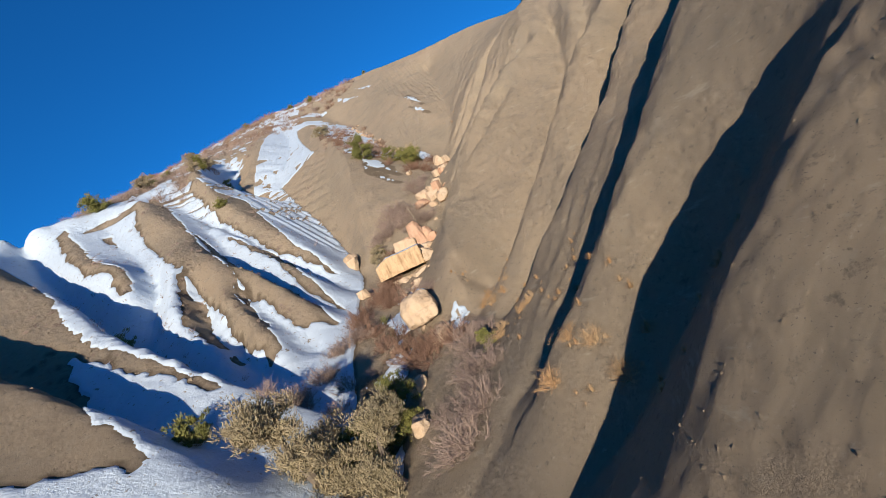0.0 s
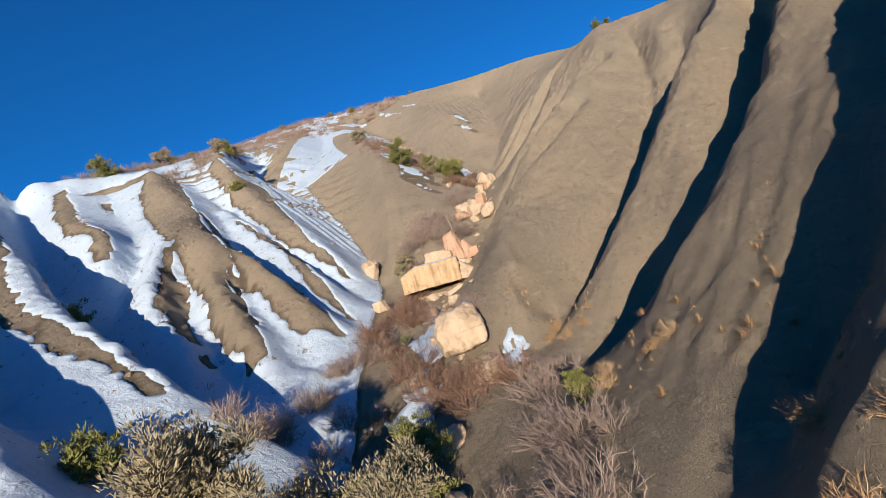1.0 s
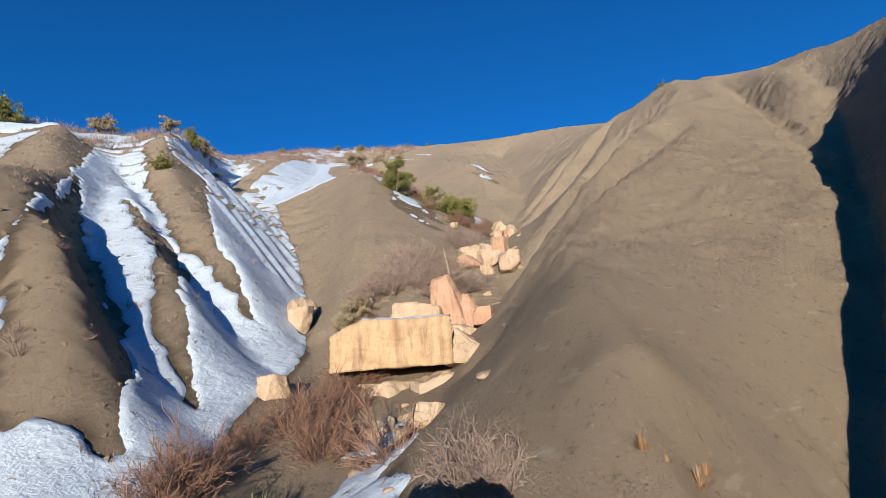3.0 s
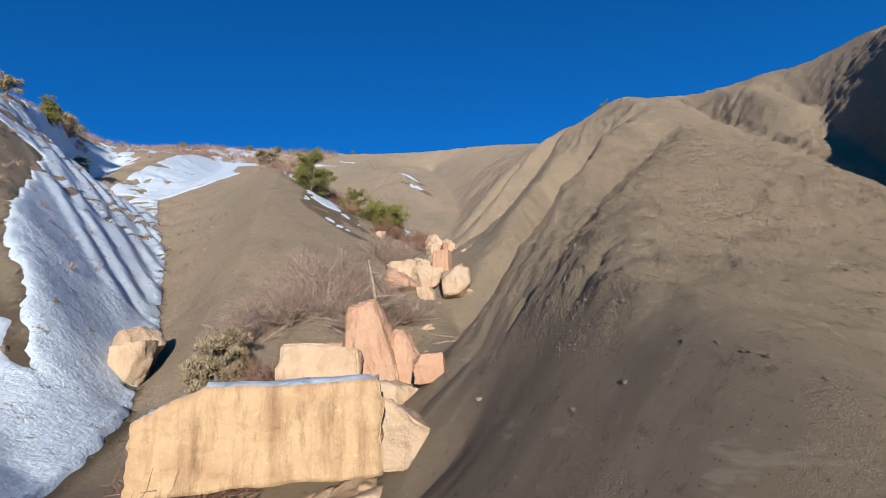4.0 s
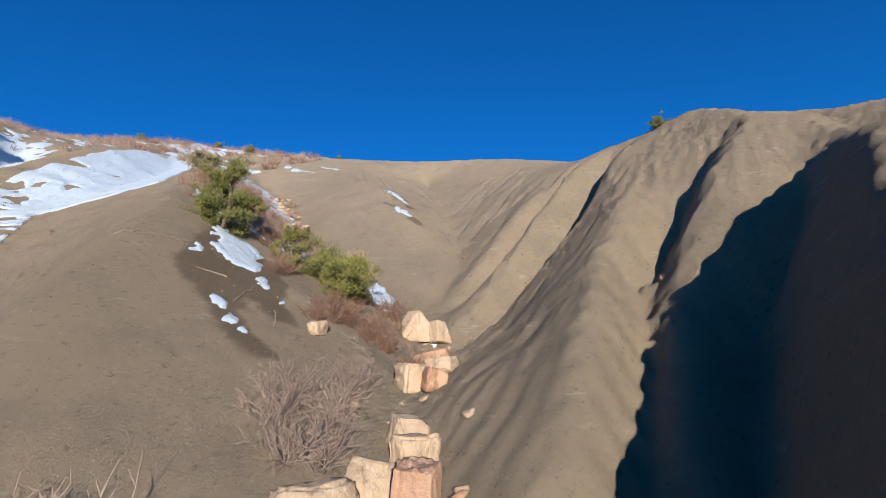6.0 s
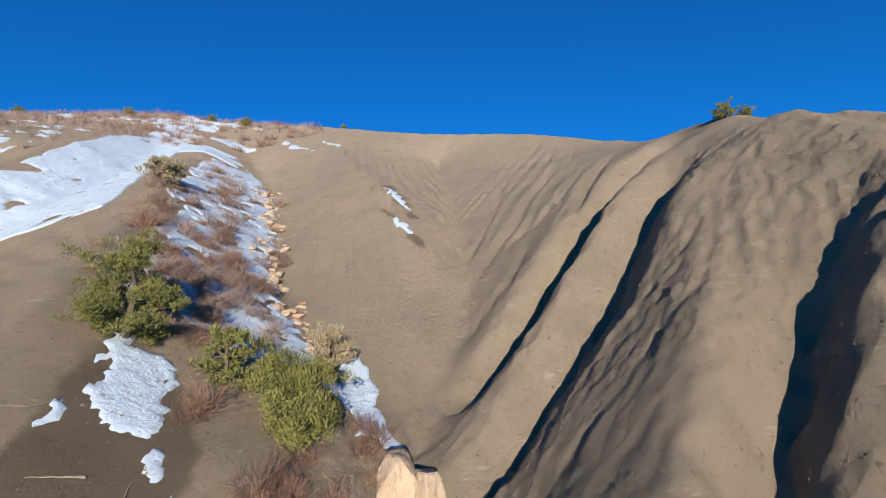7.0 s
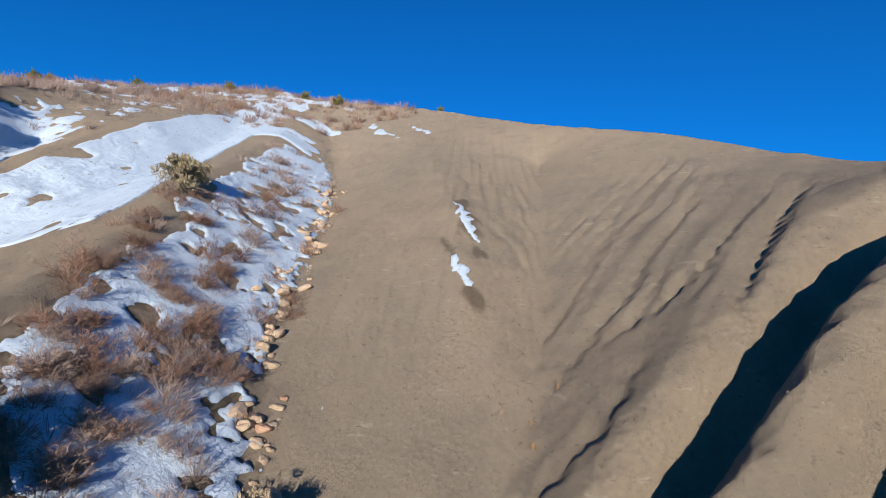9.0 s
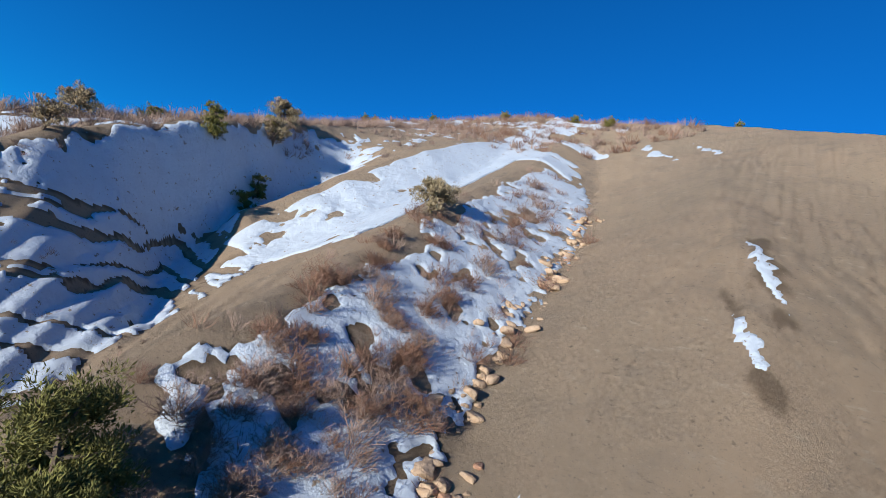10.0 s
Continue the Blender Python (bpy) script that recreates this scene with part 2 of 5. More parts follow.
crest((32, 34, 28.5), (24, 29.8, 24.6), (17.2, 24.6, 19.4), (13, 21.3, 16.4), (10, 19, 14.1), (7.2, 16.8, 11.85), (5.6, 15.9, 10.65), (4.5, 15.3, 9.85),
      (3.6, 15.1, 9.25), (2.7, 14.9, 8.55), (2.1, 15.2, 7.9), (1.2, 14.8, 7.2))
gully((24, 26, 22), (19, 20.6, 17.4), (14, 17, 14), (9.5, 14.2, 11.8), (7.6, 13.4, 10.9), (6, 12.6, 10.3), (5, 12.1, 9.4), (4.1, 11.7, 8.6), (3.1, 11.4, 7.9),
      (2.3, 11.1, 7.4), (1.5, 10.6, 7.1), (0.3, 10, 6.4))
crest((40, 22, 31), (28, 19.5, 25.5), (18, 16.5, 19.6), (11, 13.2, 14.8), (8, 11.6, 12.7), (6.3, 10.7, 11.5), (5.3, 10.2, 10.8), (4.5, 9.9, 10.2),
      (3.8, 9.7, 9.7), (3.2, 9.7, 9.1), (2.6, 9.8, 8.5), (2.1, 9.7, 8.1), (1.6, 9.5, 7.8), (0.8, 9.1, 7))
gully((6.5, 7.4, 10.4), (4.8, 7.7, 8.7), (3.4, 7.8, 7.4), (2.2, 7.4, 6.6), (1.3, 7.5, 5.9), (-0.4, 7, 5.2))
crest((46, -4, 32), (25, 4, 22.6), (12, 3.4, 14.6))
crest((6.6, 6.2, 10.9), (5, 5.4, 10.1), (3.6, 5, 9.2), (2.2, 4.6, 8), (0.8, 4.3, 6.8), (-1.5, 4, 5))
gully((25, -6, 19), (8, -4, 9), (-4, -6, 1.2))


def sharpen(lines, by):
    """Heighten or deepen the lines on the snowy spurs of the left side."""
    return [tuple((x, y, z + by * min(1, max(0, (21.5 - z) / 3)) * min(1, max(0, (z - 7.5) / 2))) if x < -8 and y > 12 else (x, y, z) for x, y, z in q) for q in lines]


CRESTS, GULLIES = sharpen(CRESTS, 0.35), sharpen(GULLIES, -0.3)
X0, Y0, NX, NY, STEP = -70.0, -45.0, 281, 301, 0.5


def densify(line, step):
    p = np.array(line, float)
    out = [p[:1]]
    for a, b in zip(p[:-1], p[1:]):
        n = max(1, int(np.linalg.norm(b[:2] - a[:2]) / step))
        out.append(a + (b - a) * np.arange(1, n + 1)[:, None] / n)
    return np.concatenate(out)


def membrane():
    """Heights between the lines: each cell the mean of its neighbours, lines held fast, from coarse to fine."""
    z = None
    for s in (4, 2, 1):
        h = STEP * s
        nx, ny = (NX - 1) // s + 1, (NY - 1) // s + 1
        total, count = np.zeros((ny, nx)), np.zeros((ny, nx))
        for line in CRESTS + GULLIES:
            p = densify(line, h / 3)
            i, j = np.rint((p[:, 0] - X0) / h).astype(int), np.rint((p[:, 1] - Y0) / h).astype(int)
            ok = (i >= 0) & (i < nx) & (j >= 0) & (j < ny)
            np.add.at(total, (j[ok], i[ok]), p[ok, 2])
            np.add.at(count, (j[ok], i[ok]), 1)
        held = count > 0
        value = total / np.maximum(count, 1)
        if z is None:
            z = np.full((ny, nx), value[held].mean())
        else:
            z = np.repeat(np.repeat(z, 2, 0), 2, 1)[:ny, :nx]
        z[held] = value[held]
        for n in range(900 if s == 4 else 500):
            e = np.pad(z, 1, mode="edge")
            z = np.where(held, value, 0.25 * (e[:-2, 1:-1] + e[2:, 1:-1] + e[1:-1, :-2] + e[1:-1, 2:]))
    for n in range(1):
        e = np.pad(z, 1, mode="edge")
        z = 0.5 * z + 0.125 * (e[:-2, 1:-1] + e[2:, 1:-1] + e[1:-1, :-2] + e[1:-1, 2:])
    return z


LAND = membrane()


def land(x, y):
    """Height of the ground at x, y (arrays or numbers)."""
    u = np.clip((np.asarray(x, float) - X0) / STEP, 0, NX - 1.001)
    v = np.clip((np.asarray(y, float) - Y0) / STEP, 0, NY - 1.001)
    i, j = u.astype(int), v.astype(int)
    a, b = u - i, v - j
    return (LAND[j, i] * (1 - a) + LAND[j, i + 1] * a) * (1 - b) + (LAND[j + 1, i] * (1 - a) + LAND[j + 1, i + 1] * a) * b


def grid_mesh(name, xs, ys, z):
    ny, nx = z.shape
    co = np.stack([np.broadcast_to(xs, (ny, nx)), np.broadcast_to(ys[:, None], (ny, nx)), z], -1).reshape(-1, 3)
    k = (np.arange(ny - 1)[:, None] * nx + np.arange(nx - 1)).ravel()
    faces = np.stack([k, k + 1, k + nx + 1, k + nx], 1)
    me = bpy.data.meshes.new(name)
    me.from_pydata(co.tolist(), [], faces.tolist())
    me.polygons.foreach_set("use_smooth", [True] * len(me.polygons))
    return me


FX, FY, FS = -46.0, -11.0, 0.125
FNX, FNY = 737, 897


def wave(x, y, seed, size):
    """Smooth random field of about -1 to 1, cells of that size."""
    rng = np.random.RandomState(seed)
    t = rng.uniform(-1, 1, (64, 64))
    u, v = (np.asarray(x, float) / size) % 64, (np.asarray(y, float) / size) % 64
    i, j = u.astype(int) % 64, v.astype(int) % 64
    a, b = u - np.floor(u), v - np.floor(v)
    a, b = a * a * (3 - 2 * a), b * b * (3 - 2 * b)
    k, m = (i + 1) % 64, (j + 1) % 64
    return (t[j, i] * (1 - a) + t[j, k] * a) * (1 - b) + (t[m, i] * (1 - a) + t[m, k] * a) * b


def ragged(x, y, seed, size, octaves=4):
    out = 0
    for o in range(octaves):
        c, n = math.cos(0.6 + 0.9 * o), math.sin(0.6 + 0.9 * o)
        out = out + wave(c * x - n * y + 13.7 * o, n * x + c * y - 7.3 * o, seed + o, size / 2 ** o) / 1.9 ** o
    return out / 1.6


def step(v, lo, hi):
    t = np.clip((v - lo) / (hi - lo), 0, 1)
    return t * t * (3 - 2 * t)


def side(x, y, *line):
    """Signed distance of points from a line that runs up the valley: plus on its right."""
    p = densify(line_3d(line), 0.6)
    d = np.diff(p[:, :2], axis=0, append=p[-1:, :2] * 2 - p[-2:-1, :2])
    best, sign = np.full(x.shape, 1e9), np.zeros(x.shape)
    for (px, py, _), (dx, dy) in zip(p, d):
        r = np.hypot(x - px, y - py)
        hit = r < best
        best = np.where(hit, r, best)
        sign = np.where(hit, np.sign((x - px) * dy - (y - py) * dx), sign)
    return best * sign


def line_3d(line):
    return [(*q, 0) if len(q) == 2 else q for q in line]


def ends(x, y, line):
    """How far a place is from the nearer end of a line."""
    (ax, ay), (bx, by) = line[0][:2], line[-1][:2]
    return np.minimum(np.hypot(x - ax, y - ay), np.hypot(x - bx, y - by)) + 0.3


def runoff(z):
    """How much slope drains through each cell."""
    ny, nx = z.shape
    flat = z.ravel()
    pad = np.pad(z, 1, constant_values=1e9)
    steps = [(-1, 0), (1, 0), (0, -1), (0, 1), (-1, -1), (-1, 1), (1, -1), (1, 1)]
    drop = np.stack([(z - pad[1 + a:ny + 1 + a, 1 + b:nx + 1 + b]) / math.hypot(a, b) for a, b in steps])
    best = drop.argmax(0)
    to = np.arange(ny * nx).reshape(ny, nx) + np.array([a * nx + b for a, b in steps])[best]
    to = np.where(drop.max(0) > 0, to, -1).ravel().tolist()
    got = [1.0] * (ny * nx)
    for k in np.argsort(-flat).tolist():
        if to[k] >= 0:
            got[to[k]] += got[k]
    return np.array(got).reshape(ny, nx)


def blur(z, n):
    for _ in range(n):
        e = np.pad(z, 1, mode="edge")
        z = 0.4 * z + 0.15 * (e[:-2, 1:-1] + e[2:, 1:-1] + e[1:-1, :-2] + e[1:-1, 2:])
    return z


fx, fy = FX + FS * np.arange(FNX), FY + FS * np.arange(FNY)
mx, my = np.meshgrid(fx, fy)
FINE = blur(land(mx, my), 1)
FINE += 0.22 * ragged(mx, my, 3, 5.0, 3)
# ribs on the snowy slope under the left rim
FINE += 0.09 * np.sin(my * 2.1 + 0.25 * mx + 2.2 * wave(mx, my, 8, 5.0)) * step(-mx, 12.5, 16) * step(mx, -26, -23) * step(my, 43, 48) * step(-my, -66, -60)
# ribs that run down the snowy face beside the tan ridge
v = (0.73 * mx + 0.69 * my) / 1.0 + 0.5 * ragged(mx, my, 181, 3.0, 3)
FINE += 0.20 * np.abs(2 * (v - np.floor(v)) - 1) * step(-mx, 6.6, 8) * step(mx, -19, -15) * step(my, 33, 36) * step(-my, -56, -50) * step(my + 1.15 * mx, 25.5, 27)
# steep-sided cuts: depth, width of the wall on the left and on the right looking up the cut
for line, depth, wl, wr in (
        (((1.2, 20.4), (2.4, 21.2), (5, 23.2), (8, 25.6), (10.5, 28), (13.9, 31), (17, 34)), 0.35, 1.2, 0.5),
        (((1, 16.8), (3.4, 17.8), (5.4, 17.8), (9.4, 20.2), (14, 24), (17.9, 28)), 0.35, 1.2, 0.5),
        (((0.3, 10), (2.3, 11.1), (5, 12.1), (9.5, 14.2), (14, 17), (19, 20.6)), 0.35, 1.2, 0.5),
        (((5.6, 47.2), (8, 47.9), (10, 48.7), (12.6, 49.9), (15.4, 51.4), (18.4, 53)), 0.45, 0.8, 0.5),
        (((4, 43.6), (6.4, 44.4), (8.4, 45.2), (10.3, 46), (12.4, 46.8), (15, 48)), 0.6, 0.9, 0.5),
        (((2.6, 32.9), (4.2, 33.5), (5.8, 34.6), (7.3, 35.8), (8.8, 36.8), (11.2, 37.3), (13, 38)), 0.35, 0.8, 0.4),
        (((2.6, 34.2), (4.1, 35), (5.5, 36.4), (7, 38), (8.1, 39.4), (10.5, 40.2), (12.2, 40.7)), 0.3, 0.7, 0.4),
        (((0, 27.6), (1, 28.1), (2.4, 28.7), (4.2, 29.8), (6.5, 31.4)), 0.15, 0.9, 0.4),
        (((7.8, 52.3), (8.7, 53.3), (10.5, 54.5), (12.4, 56.6), (16.1, 60.2)), 0.26, 0.9, 0.35),
        (((6, 49.3), (7.6, 50), (8.5, 50.2), (9.2, 50.6), (10.4, 51.8)), 0.26, 0.7, 0.35),
        (((11.8, 50.7), (12.6, 51.6), (15.2, 54.1), (18.8, 57.6)), 0.40, 0.9, 0.4),
        (((8.9, 53), (11, 53.2), (12.8, 53.9), (15.5, 56)), 0.22, 0.7, 0.35),
        (((7.6, 54.2), (9.4, 56.2), (11.6, 59.4), (13.6, 63.5)), 0.16, 0.8, 0.4),
        (((9.3, 27), (11, 29.6), (13.8, 33.6), (15.8, 37.2), (18, 41.6)), 0.3, 0.5, 0.5)):
    near = (slice(int((min(q[1] for q in line) - 2.5 - FY) / FS), int((max(q[1] for q in line) + 2.5 - FY) / FS)),
            slice(int((min(q[0] for q in line) - 2.5 - FX) / FS), int((max(q[0] for q in line) + 2.5 - FX) / FS)))
    x, y = mx[near], my[near]
    d = side(x, y, *line) + 0.16 * ragged(x, y, 91, 1.2, 3)
    FINE[near] -= depth * np.where(d < 0, np.clip(1 + d / wl, 0, 1), np.clip(1 - d / wr, 0, 1)) * step(ends(x, y, line), 0, 2.0)
# close-set rills down the crumbling faces
for dx, dy, size, deep, zone in (
        (0.90, 0.43, 0.6, 0.05, step(mx, 0.0, 1.0) * step(-mx, -9, -6.5) * step(my - 0.45 * mx, 23.6, 24.8) * step(0.45 * mx - my, -30.3, -29.4)),
        (0.80, 0.55, 0.6, 0.05, step(mx, 0.4, 1.5) * step(-mx, -8, -5) * step(my, 5, 7) * step(-my, -15.5, -13.5)),
        (0.88, 0.47, 0.7, 0.035, step(mx, 3, 5) * step(-mx, -14, -11) * step(my - 0.5 * mx, 34.5, 35.5) * step(0.5 * mx - my, -40.5, -39)),
        (0.70, 0.71, 1.1, 0.17, np.clip(0.1 + 1.6 * ragged(mx, my, 141, 3.0, 2), 0, 1) * step(mx, 6, 8.5) * step(-mx, -20, -16) * step(my - 0.9 * mx, 40.5, 42.5) * step(0.9 * mx - my, -55, -50)),
        (0.74, 0.67, 0.5, 0.07, np.clip(0.2 + 1.4 * ragged(mx, my, 143, 2.2, 2), 0, 1) * step(mx, 5, 8) * step(-mx, -22, -17) * step(my, 47, 50) * step(-my, -66, -60)),
        (0.80, 0.60, 0.45, 0.025, step(mx, 0.5, 2) * step(-mx, -20, -16) * step(my, 16, 18) * step(-my, -52, -47))):
    v = (-dy * mx + dx * my) / size + 0.75 * ragged(mx, my, 121, 2.8, 4)
    saw = v - np.floor(v)
    FINE -= deep * zone * np.where(saw < 0.3, saw / 0.3, (1 - saw) / 0.7) * (0.75 + 0.3 * wave(mx, my, 131, 3.0))
flow = runoff(FINE + 0.10 * ragged(mx, my, 11, 1.1, 2))
carved = 0.5 + 0.7 * step(my, 52, 58) * step(mx, 0, 4) + 0.45 * step(mx, 2, 5) * step(my, 35, 38) * step(-my, -50, -46)
FINE -= blur(0.05 * np.clip(np.log(flow) - 1.8, 0, 4.0), 2) * (0.75 + 0.5 * wave(mx, my, 5, 7.0)) * carved
FINE += 0.03 * ragged(mx, my, 23, 0.9, 2)


def height(x, y):
    """Height of the ground with its rills."""
    x, y = np.asarray(x, float), np.asarray(y, float)
    u, v = np.clip((x - FX) / FS, 0, FNX - 1.001), np.clip((y - FY) / FS, 0, FNY - 1.001)
    i, j = u.astype(int), v.astype(int)
    a, b = u - i, v - j
    near = (FINE[j, i] * (1 - a) + FINE[j, i + 1] * a) * (1 - b) + (FINE[j + 1, i] * (1 - a) + FINE[j + 1, i + 1] * a) * b
    edge = np.clip(np.minimum.reduce([x - FX, FX + FS * (FNX - 1) - x, y - FY, FY + FS * (FNY - 1) - y]) / 2, 0, 1)
    return near * edge + land(x, y) * (1 - edge)


def crumble(x, y):
    """Where the shale is crumbled: rough on the steep walls right of the gully, almost smooth on the domes."""
    rough = np.clip(0.5 + 0.9 * ragged(x, y, 101, 6.0, 2), 0, 1) * step(x, 0.2, 1.6) * step(-y, -52, -47)
    rough = np.clip(rough + 0.9 * step(x, 0.3, 1.0) * step(-x, -9, -6) * step(y - 0.45 * x, 23.6, 24.6) * step(0.45 * x - y, -30.5, -29.5), 0, 1.2)
    rough = np.clip(rough + 0.15 * step(x, 2, 4) * step(np.abs(y - 27), 0, 0.1) * step(y, 35, 38) * step(-y, -48, -45), 0, 1.2)
    return rough


def clods(x, y):
    rough = crumble(x, y)
    lumps = 0.09 * np.abs(ragged(x, y, 103, 0.5, 3)) + 0.11 * np.abs(ragged(x, y, 107, 0.27, 2))
    runs = 0.10 * np.abs(ragged(-0.45 * x + 0.9 * y, 0.35 * (0.9 * x + 0.45 * y), 109, 0.42, 2))
    return rough * (lumps - runs)


def pieces(*spans):
    return np.concatenate([np.arange(a, b - 1e-6, h) for a, b, h in spans])


def flung(mid, fine, far):
    out = np.cumsum(fine * 1.25 ** np.arange(1, 60))
    out = out[out < far]
    return np.concatenate([mid[0] - out[::-1], mid, mid[-1] + out])


xs = flung(pieces((-45, -24, 0.26), (-24, -1, 0.125), (-1, 14, 0.09), (14, 20, 0.14), (20, 45, 0.26)), 0.3, 2500)
ys = flung(pieces((-10, 2, 0.26), (2, 50, 0.10), (50, 66, 0.14), (66, 100, 0.26)), 0.3, 2500)
gx, gy = np.meshgrid(xs, ys)
gz = height(gx, gy) + clods(gx, gy)
ground = tagged(new("ground", grid_mesh("ground", xs, ys, gz)), "tan shale badland slopes with rills, crests and gullies", "ground", kind="structure")
ground.data.materials.append(SHALE)

# ---- snow: lies in the gullies and on the slopes turned from the sun ----


def nearness(x, y, lines):
    p = np.concatenate([densify(q, 0.5)[:, :2] for q in lines])
    out = np.full(x.shape, 99.0)
    for k in range(0, len(p), 40):
        c = p[k:k + 40]
        out = np.minimum(out, np.hypot(x[..., None] - c[:, 0], y[..., None] - c[:, 1]).min(-1))
    return out


def inside(x, y, line):
    """How far inside an outline a place lies; minus outside."""
    away, odd = np.full(x.shape, 1e9), np.zeros(x.shape, bool)
    for (ax, ay), (bx, by) in zip(line, line[1:] + line[:1]):
        ux, uy = bx - ax, by - ay
        k = np.clip(((x - ax) * ux + (y - ay) * uy) / (ux * ux + uy * uy), 0, 1)
        away = np.minimum(away, np.hypot(x - ax - k * ux, y - ay - k * uy))
        if uy:
            odd ^= ((y < ay) != (y < by)) & (x < ax + (y - ay) * ux / uy)
    return np.where(odd, away, -away)


BARE = []


def bare(*line):
    BARE.append(line)


# ribs and spurs that the sun has cleared of snow
bare((-14.8, 28.4), (-14.8, 28.0), (-13.8, 26.8), (-13.0, 25.2), (-12.8, 24.5), (-12.1, 23.4), (-11.6, 22.7), (-11.8, 22.4), (-12.3, 22.7), (-13.2, 23.9), (-14.0, 24.3), (-14.3, 25.3), (-15.2, 27.3), (-15.4, 28.6), (-15.0, 29.9))
bare((-18.8, 35.4), (-14.8, 28.4), (-13.8, 27.3), (-12.1, 24.9), (-11.6, 23.8), (-10.6, 22.5), (-9.9, 22.0), (-9.4, 21.5), (-9.0, 21.5), (-8.9, 21.9), (-9.2, 22.6), (-9.7, 23.8), (-10.6, 25.1), (-11.0, 26.1), (-11.7, 27.6), (-15.5, 33.9))
bare((-17.4, 37.0), (-11.7, 27.6), (-11.0, 26.1), (-10.6, 26.2), (-10.0, 25.7), (-9.2, 24.7), (-8.4, 23.7), (-8.0, 23.3), (-7.7, 23.7), (-7.3, 23.8), (-6.7, 23.7), (-6.4, 24.0), (-7.0, 24.8), (-8.1, 26.5), (-9.6, 28.5), (-11.8, 30.8), (-13.6, 32.4), (-15.4, 34.9))
bare((-23.0, 41.3), (-24.0, 47.3), (-21.1, 43.5), (-17.3, 36.8), (-15.5, 33.9), (-15.0, 29.9), (-15.4, 28.6), (-20.0, 35.5), (-22.1, 38.6))
bare((-15.4, 36.9), (-12.9, 34.9), (-11.1, 33.8), (-10.0, 32.8), (-8.2, 28.9), (-7.2, 27.5), (-6.3, 26.1), (-6.5, 25.9), (-7.3, 26.9), (-8.3, 27.8), (-9.4, 29.3), (-10.8, 31.9), (-12.5, 33.6))
bare((-19.8, 45.8), (-19.5, 47.6), (-16.3, 43.3), (-14.5, 43.8), (-11.1, 36.7), (-9.5, 33.8), (-8.1, 32.5), (-7.4, 31.7), (-6.9, 31.2), (-7.5, 31.2), (-8.5, 32.0), (-9.7, 33.2), (-10.8, 33.7), (-11.6, 34.3), (-13.9, 37.5), (-16.9, 41.4))
bare((-29.9, 40.6), (-29.5, 41.6), (-26.4, 38.0), (-21.4, 32.1), (-19.7, 31.1), (-18.9, 30.0), (-18.3, 28.9), (-19.2, 28.6), (-20.1, 29.8), (-19.9, 30.2), (-23.1, 32.1), (-26.4, 36.0))
bare((-25.9, 40.0), (-25.1, 40.0), (-22.7, 36.9), (-22.8, 36.5))
bare((-11.3, 22.0), (-11.3, 22.4), (-10.8, 21.9), (-10.9, 21.6))
bare((-36.0, 36.0), (-27.4, 33.0), (-21.0, 26.1), (-19.0, 23.8), (-17.4, 21.9), (-15.6, 20.6), (-14.8, 19.8), (-14.5, 19.1), (-16.3, 19.8), (-15.8, 18.8), (-14.3, 17.1), (-11.4, 13.6), (-10.8, 13.7), (-10.1, 12.8), (-9.9, 12.2), (-11.2, 12.1), (-20.0, 10.0), (-40.0, 14.0))
bare((-14.9, 20.0), (-13.2, 19.2), (-11.5, 18.3), (-10.0, 17.2), (-9.3, 16.8), (-9.8, 16.6), (-10.8, 17.2), (-11.9, 17.8), (-12.9, 18.1), (-13.9, 18.7))


